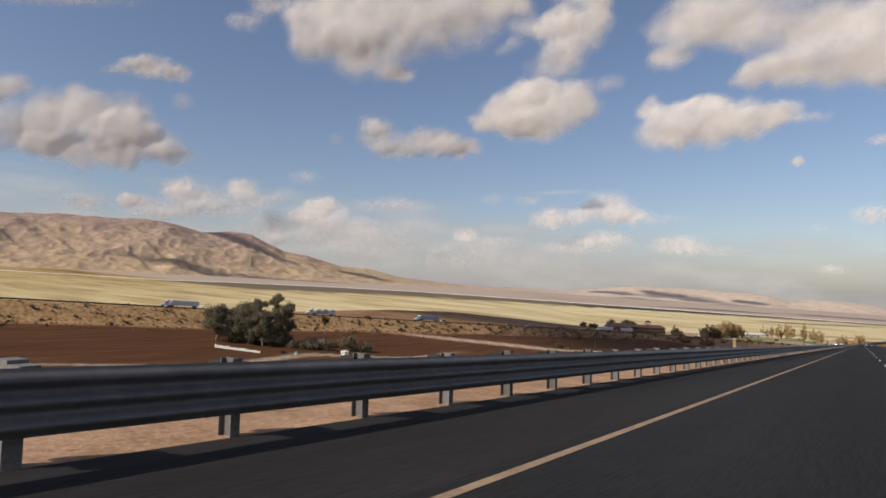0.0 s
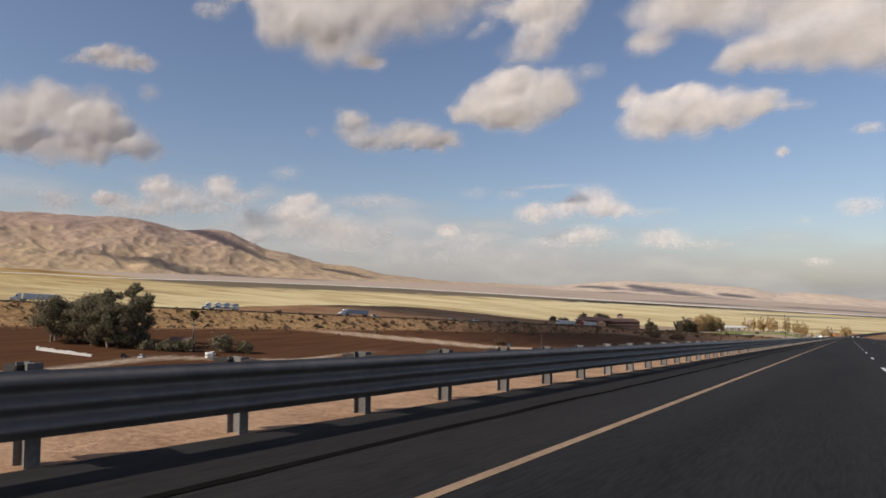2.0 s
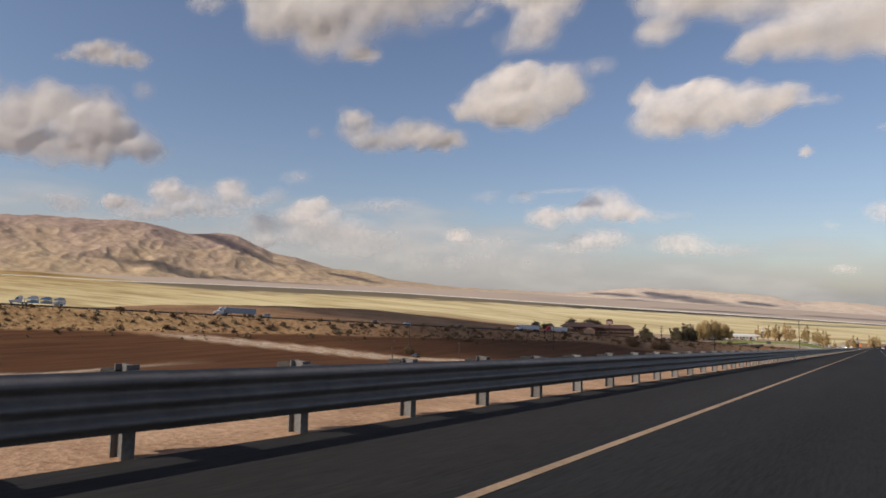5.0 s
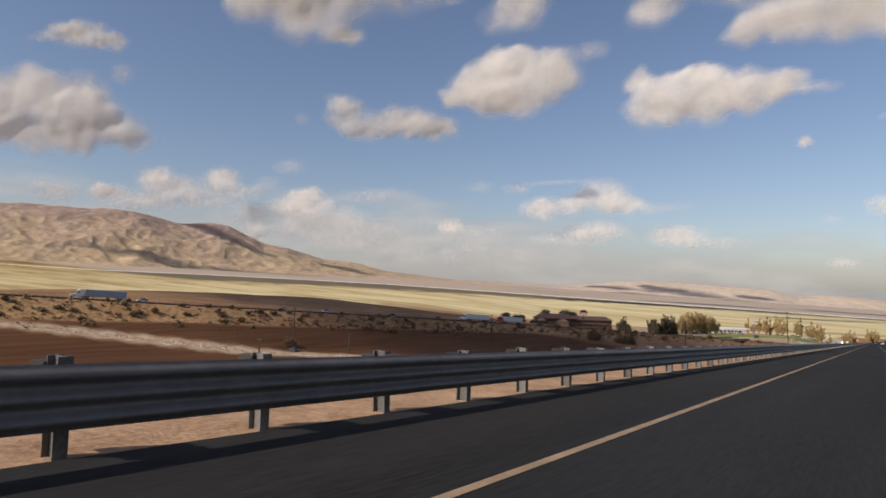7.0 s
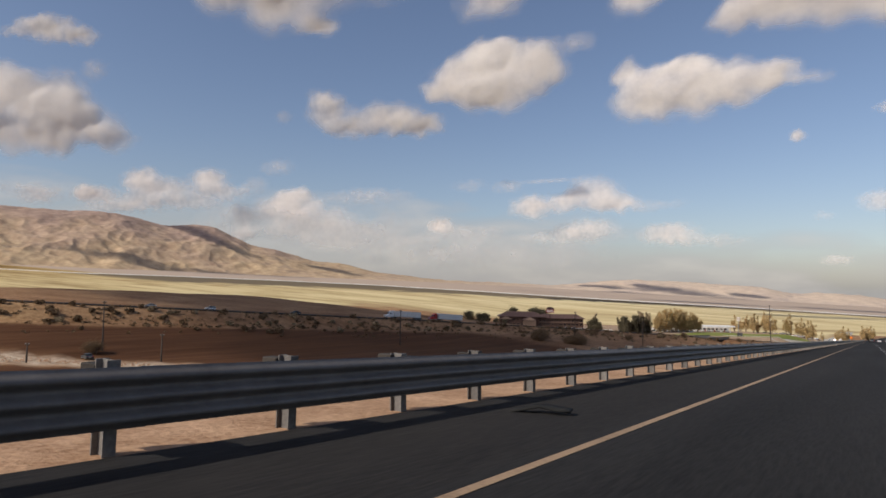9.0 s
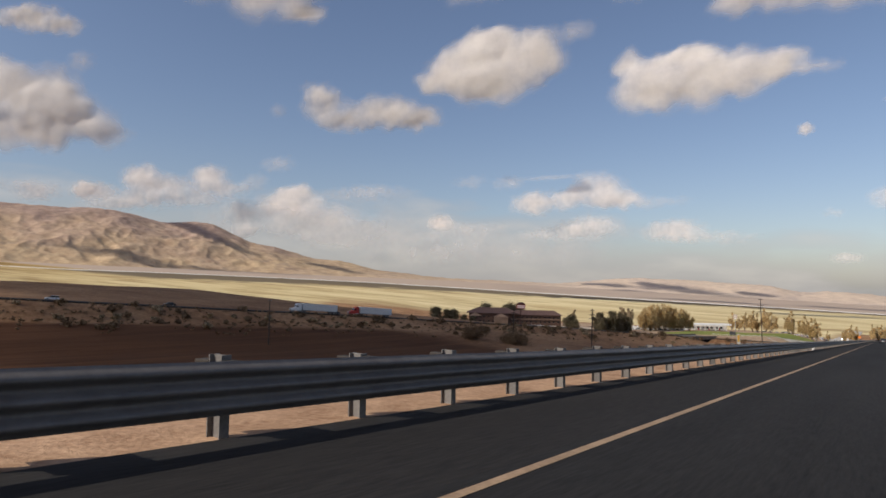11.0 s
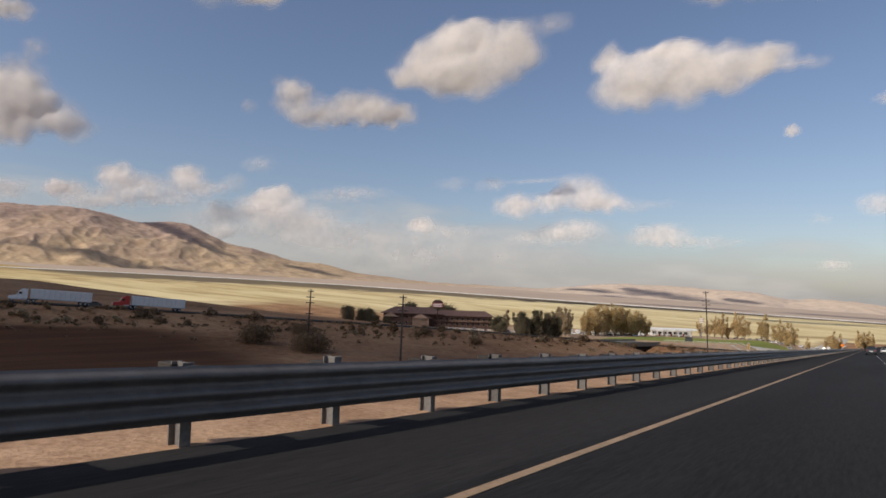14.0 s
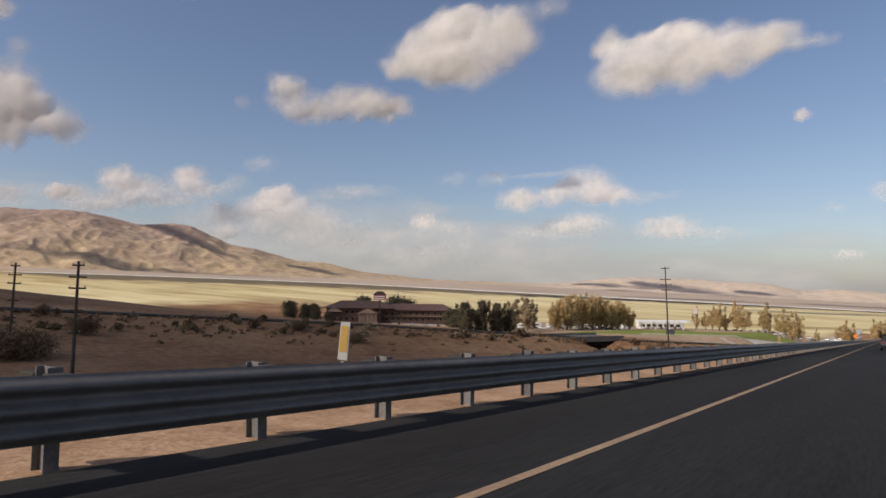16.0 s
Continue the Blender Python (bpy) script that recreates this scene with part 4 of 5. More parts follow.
SLIM = [make_cottonwood("cottonwood_tree", 50 + k, 28, 15 + 3 * k, M_GOLD, "tall cottonwood with thin yellowing foliage at the lawn's edge", 4600, 0.42, 3 + k % 2, 0.2, "cottonwoods round the lawn") for k in range(3)]
row = ((-133.8, 1147, 0.72), (-121.7, 1150, 0.74), (-107.9, 1110, 0.84), (-104, 1114, 0.7), (-96.8, 1120, 0.9), (-90.1, 1105, 0.8), (-70.1, 1082, 0.82), (-74.5, 1095, 0.7), (-58.8, 1075, 0.8), (-51.8, 1060, 0.72), (-47.5, 1050, 0.74), (-128, 1152, 0.6),
       (-44.7, 1150, 0.4), (-32.5, 1180, 0.42), (-24.4, 1130, 0.68), (-20, 1136, 0.58), (-29, 1132, 0.4), (-7, 1150, 0.64), (-3, 1154, 0.55), (0.7, 1140, 0.6))
for k, (x, y, s) in enumerate(row):
    if k < 3:
        SLIM[k].matrix_world = on_ground(x, y)
        SLIM[k].scale = (s, s, s)
    else:
        place(SLIM[k % 3], on_ground(x, y, k * 53), s)


# scrub on the bank of the other carriageway and in the hollow
def scrub_mesh(seed, mat, h, w, n):
    rng = random.Random(seed)
    lobes = [(rng.uniform(-0.3, 0.3) * w, rng.uniform(-0.3, 0.3) * w, h * rng.uniform(0.3, 0.6), w * 0.35, h * 0.42) for _ in range(4)]
    v, f = leaves(rng, lobes, n, 0.22 * w ** 0.5)
    me = bpy.data.meshes.new("bush")
    me.from_pydata(v, [], f)
    me.materials.append(mat)
    return me


def build_scrub():
    rng = random.Random(8)
    kinds = [scrub_mesh(60 + k, (M_SCRUB, M_SCRUB, M_OLIVE, M_SCRUB)[k % 4], (1.3, 1.8, 1.5, 2.2)[k % 4], (2.2, 2.8, 2.4, 3.2)[k % 4], 140) for k in range(8)]
    for k in range(290):
        y = rng.uniform(90, 800)
        uo = float(other_u(y))
        d = rng.uniform(10, 34) if rng.random() < 0.86 else rng.uniform(34, 50)
        ob = new("bush", kinds[rng.randrange(8)])
        x = -(uo - d)
        s = rng.uniform(0.45, 1.1) * (1.45 if y > 330 else 1.0)
        ob.matrix_world = scaled(on_ground(x, y, rng.uniform(0, 360), 0.1), s)
        tagged(ob, "low dry brown scrub bush on the bank", "bush", "scrub on the bank")


def build_low_scrub():
    """Small dry shrubs too many to count, thick on the bank and thin in the hollow."""
    rng = random.Random(28)
    v, f = [], []
    for _ in range(1700):
        y = rng.uniform(20, 830)
        uo = float(other_u(y))
        u = uo - (rng.uniform(9, 36) if rng.random() < 0.9 else rng.uniform(36, 60))
        z = float(ground_z(-u, y))
        s = rng.uniform(0.35, 0.95)
        for k in range(9):
            d = Vector((rng.gauss(0, 1), rng.gauss(0, 1), abs(rng.gauss(0, 0.8)))) * s * 0.5
            n = Vector((rng.uniform(-1, 1), rng.uniform(-1, 1), rng.uniform(0, 1))).normalized().to_track_quat("Z", "Y")
            a, b = n @ Vector((s * 0.55, 0, 0)), n @ Vector((0, s * 0.4, 0))
            c = Vector((-u, y, z + 0.1)) + d
            i = len(v)
            v += [tuple(c - a), tuple(c - b), tuple(c + a), tuple(c + b)]
            f += [(i, i + 1, i + 2), (i, i + 2, i + 3)]
    return tagged(mesh_ob("low_scrub", v, f, M_SCRUB, False), "sparse low brown scrub on the bank", "scrub", kind="stuff")


build_scrub()
build_low_scrub()
for x, y, s, m in ((-135.5, 615, 1.0, 0), (-116, 617, 1.0, 1), (-121, 621, 0.85, 2), (-147, 643, 0.7, 1), (-178, 420, 0.6, 0), (-140, 700, 0.5, 1), (-118, 700, 0.5, 0)):
    t = make_tree("mesquite_shrub", 80 + m, 5.8, 10.5, M_SCRUB, "wide mesquite shrub with dry brown twigs", 7000, 0.2, 5, 0.30, category="shrub", group="mesquite in the hollow")
    t.matrix_world = scaled(on_ground(x, y, x), s)


def build_tufts():
    """Dry weeds along the barrier and over the near slope."""
    rng = random.Random(17)
    v, f = [], []
    for _ in range(9000):
        y = rng.uniform(-20, 900)
        u = 6.4 + abs(rng.gauss(0, 1)) * 14
        if u > float(other_u(y)) - 14:
            continue
        z = float(ground_z(-u, y))
        h = rng.uniform(0.07, 0.24)
        for k in range(3):
            a = rng.uniform(0, 6.28)
            dx, dy = math.cos(a) * h * 0.7, math.sin(a) * h * 0.7
            i = len(v)
            v += [(-u - dx * 0.3, y - dy * 0.3, z - 0.03), (-u + dx * 0.3, y + dy * 0.3, z - 0.03), (-u + dx, y + dy, z + h)]
            f.append((i, i + 1, i + 2))
    return tagged(mesh_ob("dry_weeds", v, f, M_STRAW, False), "dry straw-coloured weeds on the slope", "weeds", kind="stuff")


build_tufts()

# ---- paints ----
def paint(name, colour, rough=0.45, metal=0.0, var=0.12, gloss=0.4):
    lo = tuple(c * (1 - var) for c in colour)
    hi = tuple(min(1, c * (1 + var)) for c in colour)
    return surface(name, lo, hi, 0.8, 9, rough, 0.05, 0.01, metal, gloss=gloss)


M_WHITE = paint("white_enamel", (0.70, 0.70, 0.69))
M_TRAILER = paint("white_trailer_skin", (0.66, 0.66, 0.65), 0.5)
M_BLUETRAILER = paint("grey_blue_trailer_skin", (0.30, 0.34, 0.40), 0.5)
M_RED = paint("red_enamel", (0.42, 0.03, 0.025))
M_BLUE = paint("pale_blue_enamel", (0.22, 0.36, 0.48))
M_BLACK = paint("black_enamel", (0.012, 0.012, 0.014), 0.35)
M_SILVER = paint("silver_enamel", (0.38, 0.39, 0.40), 0.35, 0.3)
M_GREYCAR = paint("dark_grey_enamel", (0.045, 0.048, 0.052), 0.35)
M_RUBBER = paint("tyre_rubber", (0.018, 0.018, 0.018), 0.9, gloss=0.15)
M_RIM = paint("alloy_rim", (0.35, 0.35, 0.36), 0.4, 0.6)
M_GLASSCAR = paint("dark_window_glass", (0.02, 0.024, 0.028), 0.12, gloss=0.6)
M_TAIL = paint("red_tail_lamp", (0.35, 0.02, 0.02), 0.3)
M_CHASSIS = paint("black_chassis", (0.02, 0.02, 0.02), 0.7)
M_ROOF = surface("red_brown_tile_roof", (0.085, 0.050, 0.042), (0.16, 0.095, 0.078), 0.5, 8, 0.85, 0.5, 0.08)
M_STUCCO = surface("tan_stucco", (0.30, 0.205, 0.145), (0.42, 0.295, 0.215), 0.3, 12, 0.9, 0.3, 0.02)
M_WALLRED = surface("brown_siding", (0.08, 0.046, 0.036), (0.145, 0.085, 0.064), 0.3, 10, 0.9, 0.3, 0.02)
M_SIGNRED = paint("red_sign_face", (0.30, 0.035, 0.03), 0.5)
M_SIGNDARK = paint("dark_sign_trim", (0.05, 0.018, 0.016), 0.6)
M_STONE = surface("whitewashed_block", (0.52, 0.49, 0.45), (0.76, 0.73, 0.68), 0.6, 8, 0.9, 0.4, 0.03)
M_AMBER = paint("amber_reflective_sheet", (0.36, 0.205, 0.03), 0.6)
M_DULLPLATE = paint("dulled_white_plate", (0.34, 0.33, 0.31), 0.7, gloss=0.15)
M_SIGNWHITE = paint("white_sign_sheet", (0.72, 0.72, 0.70), 0.5)
M_ORANGE = paint("orange_sign_sheet", (0.70, 0.20, 0.03), 0.5)
M_INK = paint("black_sign_ink", (0.015, 0.015, 0.015), 0.6)
M_PORCELAIN = paint("grey_insulator", (0.30, 0.30, 0.30), 0.3)


def face_mesh(name, verts, faces, material, parent=None, label="", smooth=False):
    ob = mesh_ob(name, verts, faces, material, smooth)
    if parent:
        ob.parent = parent
    return tagged(ob, label) if label else ob


def prism(name, outline, half, material, parent, label="", inset=0.0):
    """A side outline (y, z) drawn out across x, with the top drawn in by inset."""
    zs = [z for _, z in outline]
    z0, z1 = min(zs), max(zs)
    v = []
    for s in (-1, 1):
        for y, z in outline:
            v.append((s * (half - inset * (z - z0) / max(z1 - z0, 0.01)), y, z))
    n = len(outline)
    f = [tuple(range(n))[::-1], tuple(range(n, 2 * n))]
    for k in range(n):
        f.append((k, (k + 1) % n, n + (k + 1) % n, n + k))
    return face_mesh(name, v, f, material, parent, label)


def boxes(name, specs, material, parent=None, label="", bevel=0.02):
    bm = bmesh.new()
    for s in specs:
        box(bm, *s, bevel)
    return part(name, bm, material, parent, label)


WHEELS = {}


def wheel(parent, x, y, r, w):
    """A tyre with its rim."""
    key = (r, w)
    if key not in WHEELS:
        meshes = []
        for name, rad, wid, mat in (("tyre", r, w, M_RUBBER), ("rim", r * 0.6, w * 1.06, M_RIM)):
            bm = bmesh.new()
            bmesh.ops.create_cone(bm, cap_ends=True, segments=18, radius1=rad, radius2=rad, depth=wid, matrix=Matrix.Rotation(math.pi / 2, 4, "Y"))
            if name == "tyre":
                e = [e for e in bm.edges if abs(e.verts[0].co.x - e.verts[1].co.x) < 1e-4]
                bmesh.ops.bevel(bm, geom=e, offset=r * 0.1, segments=2, affect="EDGES")
            me = bpy.data.meshes.new(name)
            bm.to_mesh(me)
            bm.free()
            me.materials.append(mat)
            meshes.append(me)
        WHEELS[key] = meshes
    hub = new("wheel", WHEELS[key][0])
    hub.parent, hub.location = parent, (x, y, r)
    rim = new("rim", WHEELS[key][1])
    rim.parent = hub
    return hub


def car(colour, label, suv=False, group="", category="car"):
    """A saloon or estate, 4.6 m long, nose towards +y."""
    root = tagged(new("car"), label, category, group)
    h = 1.68 if suv else 1.45
    prism("body", [(-2.25, 0.32), (-2.3, 0.6), (-2.2, 0.98), (-1.1 if not suv else -2.1, 1.02), (0.95, 0.96), (2.0, 0.80), (2.28, 0.62), (2.25, 0.30)], 0.9, colour, root, inset=0.06)
    roof = [(-1.75, 0.99), (-1.15, h), (0.35, h), (1.15, 0.97)] if not suv else [(-2.2, 1.0), (-1.95, h - 0.05), (-1.5, h), (0.35, h), (1.2, 0.97)]
    prism("cabin", [(y * 0.97, z - 0.015) for y, z in roof], 0.83, M_GLASSCAR, root, "dark tinted windows", inset=0.18)
    top = [(y, z) for y, z in roof if z > h - 0.1]
    y0, y1 = min(y for y, _ in top), max(y for y, _ in top)
    boxes("roof", [(-0.68, 0.68, y0 - 0.05, y1 + 0.05, h - 0.03, h + 0.03)], colour, root)
    for x in (-0.68, 0.68):
        boxes("pillar", [(x - 0.03, x + 0.03, y0 - 0.03, y0 + 0.03, 1.0, h)], colour, root)
        boxes("tail_lamp", [(x - 0.14, x + 0.14, -2.32, -2.24, 0.78, 0.93)], M_TAIL, root, "red tail lamp")
        boxes("headlamp", [(x - 0.16, x + 0.16, 2.16, 2.27, 0.62, 0.74)], M_SIGNWHITE, root, "clear headlamp")
        for y in (-1.35, 1.4):
            wheel(root, x * 1.22, y, 0.34, 0.22)
    boxes("bumper", [(-0.85, 0.85, -2.36, -2.22, 0.38, 0.58)], M_CHASSIS, root, "black rear bumper")
    boxes("number_plate", [(-0.26, 0.26, -2.375, -2.355, 0.62, 0.76)], M_SIGNWHITE, root, "pale blank plate", 0.0)
    return root


def lorry(cab_colour, label, trailer_mat=None, deck=False):
    """A tractor with a 16 m trailer, nose towards +y."""
    root = tagged(new("lorry"), label, "lorry", "lorries on the far carriageway")
    tm = trailer_mat or M_TRAILER
    if not deck:
        boxes("trailer_body", [(-1.28, 1.28, -12.6, 3.6, 1.15, 4.05)], tm, root, "white ribbed box trailer" if tm is M_TRAILER else "grey-blue ribbed box trailer", 0.05)
        boxes("trailer_sill", [(-1.3, 1.3, -12.6, 3.6, 1.05, 1.22)], M_SILVER, root)
        for k in range(12):
            boxes("trailer_rib", [(-1.292, 1.292, -12.2 + k * 1.36, -12.14 + k * 1.36, 1.22, 4.0)], M_SILVER, root, bevel=0.0)
    else:
        boxes("lower_deck", [(-1.25, 1.25, -12.6, 3.6, 0.8, 1.0)], tm, root)
        boxes("upper_deck", [(-1.25, 1.25, -12.6, 3.9, 2.55, 2.7)], tm, root)
        for k in range(7):
            for x in (-1.2, 1.2):
                boxes("deck_post", [(x - 0.07, x + 0.07, -12.4 + k * 2.6, -12.2 + k * 2.6, 0.9, 2.6)], tm, root)
        for k in range(3):
            for z in (1.0, 2.7):
                prism("load", [(-2.1, z), (-2.15, z + 0.8), (-1.2, z + 1.35), (0.5, z + 1.35), (1.3, z + 0.8), (2.2, z + 0.65), (2.2, z)], 0.85, (M_BLUE, M_WHITE, M_SILVER)[(k + int(z)) % 3], root, "car on the transporter", 0.1).location = (0, -10 + k * 5.1, 0)
    for x in (-0.85, 0.85):
        boxes("landing_leg", [(x - 0.1, x + 0.1, 0.2, 0.4, 0.1, 1.1)], M_CHASSIS, root)
    boxes("chassis", [(-0.5, 0.5, 1.5, 8.9, 0.75, 1.05)], M_CHASSIS, root)
    prism("cab", [(4.3, 0.95), (4.3, 3.85), (5.5, 3.95), (6.5, 3.3), (6.9, 2.3), (7.1, 1.95), (8.9, 1.65), (9.05, 0.75), (4.3, 0.75)], 1.2, cab_colour, root, inset=0.12)
    prism("windscreen", [(6.42, 3.25), (6.5, 3.28), (6.97, 2.32), (6.88, 2.28)], 1.05, M_GLASSCAR, root, "dark windscreen")
    for x in (-1.0, 1.0):
        boxes("side_window", [(x * 1.13 - 0.02, x * 1.13 + 0.02, 5.7, 6.5, 2.3, 2.95)], M_GLASSCAR, root, "dark side window", 0.0)
        boxes("fuel_tank", [(x * 1.05 - 0.3, x * 1.05 + 0.3, 4.4, 5.9, 0.55, 1.05)], M_SILVER, root, "polished tank", 0.1)
        wheel(root, x, 8.1, 0.52, 0.3)
        for y in (2.6, 3.9, -9.6, -10.9):
            wheel(root, x, y, 0.52, 0.55)
    boxes("exhaust_stack", [(1.05, 1.2, 4.15, 4.3, 1.0, 4.2)], M_SILVER, root, "chrome stack", 0.03)
    boxes("grille", [(-0.75, 0.75, 8.98, 9.08, 0.8, 1.55)], M_SILVER, root, "chrome grille")
    return root


def other_pose(y, lane=0.0, oncoming=True):
    uo = float(other_u(y))
    slope = (float(other_u(y + 10)) - float(other_u(y - 10))) / 20
    ang = math.degrees(math.atan(slope))
    pitch = math.degrees(math.atan2(float(other_z(y + 10)) - float(other_z(y - 10)), 20))
    x = -uo + lane
    m = Matrix.Translation((x, y, float(other_z(y)) + 0.01)) @ Euler((0, 0, radians(180 + ang if oncoming else ang))).to_matrix().to_4x4()
    return m @ pose(0, 0, 0, -pitch if oncoming else pitch, 0, 0)


def own_pose(x, y):
    return pose(x, y, float(road_z(y)) + 0.02 * x + 0.01, -3.43, 0, 0)


# traffic on the far carriageway
lorry(M_WHITE, "white articulated lorry with a long box trailer on the far carriageway").matrix_world = other_pose(232, 2.0)
lorry(M_WHITE, "white car transporter with pale blue load on the far carriageway", M_BLUE, True).matrix_world = other_pose(318, 2.0)
lorry(M_WHITE, "white lorry with a plain white trailer beside a red one").matrix_world = other_pose(594, 2.0)
lorry(M_RED, "red-cabbed lorry pulling a white box trailer").matrix_world = other_pose(619.5, 2.0)
lorry(M_WHITE, "white-cabbed lorry with a grey-blue box trailer on the far carriageway", M_BLUETRAILER).matrix_world = other_pose(400, 2.0)
for k, (y, lane, col, lab) in enumerate(((608, -2.0, M_GREYCAR, "dark grey saloon beside the lorries on the far carriageway"), (420, -2.0, M_WHITE, "white saloon on the far carriageway"), (480, 2.0, M_SILVER, "silver saloon on the far carriageway"), (505, -1.8, M_WHITE, "white estate car on the far carriageway"), (540, 2.0, M_BLACK, "black saloon on the far carriageway"))):
    car(col, lab, k % 2 == 1, "cars on the far carriageway").matrix_world = other_pose(y, lane)

# traffic ahead in our lanes
car(M_GREYCAR, "dark grey estate car seen from behind in our lane", True, "cars ahead").matrix_world = own_pose(0.4, 656)
car(M_WHITE, "white saloon ahead beside a silver one", False, "cars ahead").matrix_world = own_pose(3.4, 700)
car(M_SILVER, "silver estate car ahead beside a white one", True, "cars ahead").matrix_world = own_pose(7.0, 735)
car(M_WHITE, "white saloon far down the road", False, "cars ahead").matrix_world = own_pose(0.2, 900)


# ---- barrier furniture ----
def marker(y, tall=0.47, lean=0.0):
    """Amber reflector paddle clamped to a barrier post."""
    root = tagged(new("reflector_marker"), "upright white paddle with an amber reflector on the barrier", "road marker", "markers on the barrier")
    boxes("paddle", [(-0.07, 0.07, -0.006, 0.006, 0.0, tall)], M_DULLPLATE, root, bevel=0.003)
    boxes("reflector", [(-0.052, 0.052, -0.012, -0.007, 0.10, tall - 0.05)], M_AMBER, root, "amber reflective strip", 0.0)
    boxes("clamp", [(-0.03, 0.03, 0.007, 0.03, -0.12, 0.12)], M_ZINC, root, "galvanised clamp", 0.004)
    root.matrix_world = pose(-(RAIL_U + 0.40), y, rail_ground(y) + 0.77, -3.4, lean, 12)


for y, lean in ((36.2, 0), (161.3, 0), (316.5, 2), (430.3, -1), (540.7, 5), (577.7, 3), (617.1, 0)):
    marker(y, lean=lean)


def milepost(y):
    root = tagged(new("milepost_sign"), "small white plate with black mile number 10.0 above the barrier", "sign")
    boxes("plate", [(-0.23, 0.23, -0.005, 0.005, 0.05, 0.33)], M_DULLPLATE, root, bevel=0.003)
    boxes("stem", [(-0.03, 0.03, 0.006, 0.03, -0.25, 0.30)], M_ZINC, root, "galvanised stem", 0.004)
    c = bpy.data.curves.new("number", "FONT")
    c.body, c.size, c.align_x, c.align_y, c.extrude = "10.0", 0.21, "CENTER", "CENTER", 0.001
    ob = new("number", c)
    ob.data.materials.append(M_INK)
    ob.parent = root
    ob.matrix_parent_inverse = Matrix()
    ob.matrix_basis = pose(0, -0.008, 0.19, 90, 0, 0)
    root.matrix_world = pose(-(RAIL_U + 0.40), y, rail_ground(y) + 0.83, -3.4, 0, 28)
    root.scale = (0.78, 0.78, 0.78)


milepost(563.1)


def fallen_paddle(y):
    """A broken white paddle that leans under the beam."""
    root = tagged(new("fallen_paddle"), "broken white marker paddle leaning under the barrier", "road marker")
    boxes("blade", [(-0.06, 0.06, -0.008, 0.008, -0.03, 0.40)], M_SIGNWHITE, root, bevel=0.004)
    boxes("foot", [(-0.045, 0.045, -0.025, 0.025, -0.06, 0.03)], M_ZINC, root, "galvanised foot", 0.004)
    root.matrix_world = pose(-(RAIL_U + 0.16), y, rail_ground(y) - 0.01, -6, 24, 10)


fallen_paddle(242.1)
fallen_paddle(465.8)


def tyre_scrap(x, y, seed):
    rng = random.Random(seed)
    v, f = [], []
    n = 9
    for k in range(n):
        a = k / (n - 1) * 2.2
        for w in (-0.12, 0.12):
            v.append((w + rng.uniform(-0.03, 0.03), -0.45 + 0.11 * k, 0.02 + 0.06 * math.sin(a * 1.4) ** 2 + rng.uniform(0, 0.02)))
    for k in range(n - 1):
        f.append((2 * k, 2 * k + 1, 2 * k + 3, 2 * k + 2))
    ob = mesh_ob("tyre_scrap", v, f, M_RUBBER)
    mod = ob.modifiers.new("thickness", "SOLIDIFY")
    mod.thickness = 0.03
    ob.matrix_world = pose(x, y, float(road_z(y)) + 0.02 * x + 0.02, -3.4, 0, rng.uniform(30, 120))
    tagged(ob, "torn black strip of tyre tread on the shoulder", "debris")


tyre_scrap(-4.0, 336.5, 1)
tyre_scrap(-5.0, 468.2, 2)


# ---- power line ----
def power_pole(x, y, top, arms, label, lean=0.0):
    """Tapered wooden pole with crossarms and insulators; top is its height above the datum."""
    root = tagged(new("utility_pole"), label, "utility pole", "power line in the hollow")
    z0 = float(ground_z(x, y))
    h = top - z0
    v, f = [], []
    tube(v, f, (0, 0, -0.5), (0, 0, h), 0.25, 0.15, 12)
    mesh_ob("shaft", v, f, M_POLE).parent = root
    for dz, half in arms:
        arm = boxes("crossarm", [(-half, half, -0.08, 0.08, h - dz - 0.13, h - dz + 0.08)], M_POLE, root)
        for k in range(3 if half > 0.9 else 2):
            xx = -half + 0.12 + (2 * half - 0.24) * k / (2 if half > 0.9 else 1)
            ins = boxes("insulator", [(xx - 0.06, xx + 0.06, -0.06, 0.06, h - dz + 0.05, h - dz + 0.30)], M_PORCELAIN, arm, "grey insulator", 0.02)
    root.matrix_world = pose(x, y, z0, 0, lean, 40)
    return root, z0 + h


ARMS = [(0.5, 0.75), (2.0, 1.05), (3.4, 1.05), (6.2, 0.9), (9.0, 0.7)]
power_pole(-83.6, 611, -30.0, ARMS, "dark wooden utility pole with several crossarms in the hollow", 0.8)
power_pole(-118, 617, -29.4, ARMS, "dark wooden utility pole with several crossarms beside the scrub", 1.5)
power_pole(-49.2, 752, -26.4, [(0.4, 1.2), (3.5, 1.6), (5.0, 1.6), (6.4, 1.3)], "tall dark wooden utility pole below the bridge", -2.0)
power_pole(-180.5, 424, -24.1, [(0.4, 0.6), (2.4, 0.8)], "thin grey utility pole at the end of the dirt track", 0.0)
power_pole(-172, 401, -34.0, [(0.4, 0.5)], "short wooden utility pole beside the dirt track", 0.0)
power_pole(-153.3, 425, -32.0, [(0.4, 0.5)], "short plain utility pole at the field's edge", 0.0)
power_pole(-154.9, 528.3, -28.1, [(0.3, 0.5)], "plain utility pole on the bank of the far carriageway", 0.0)


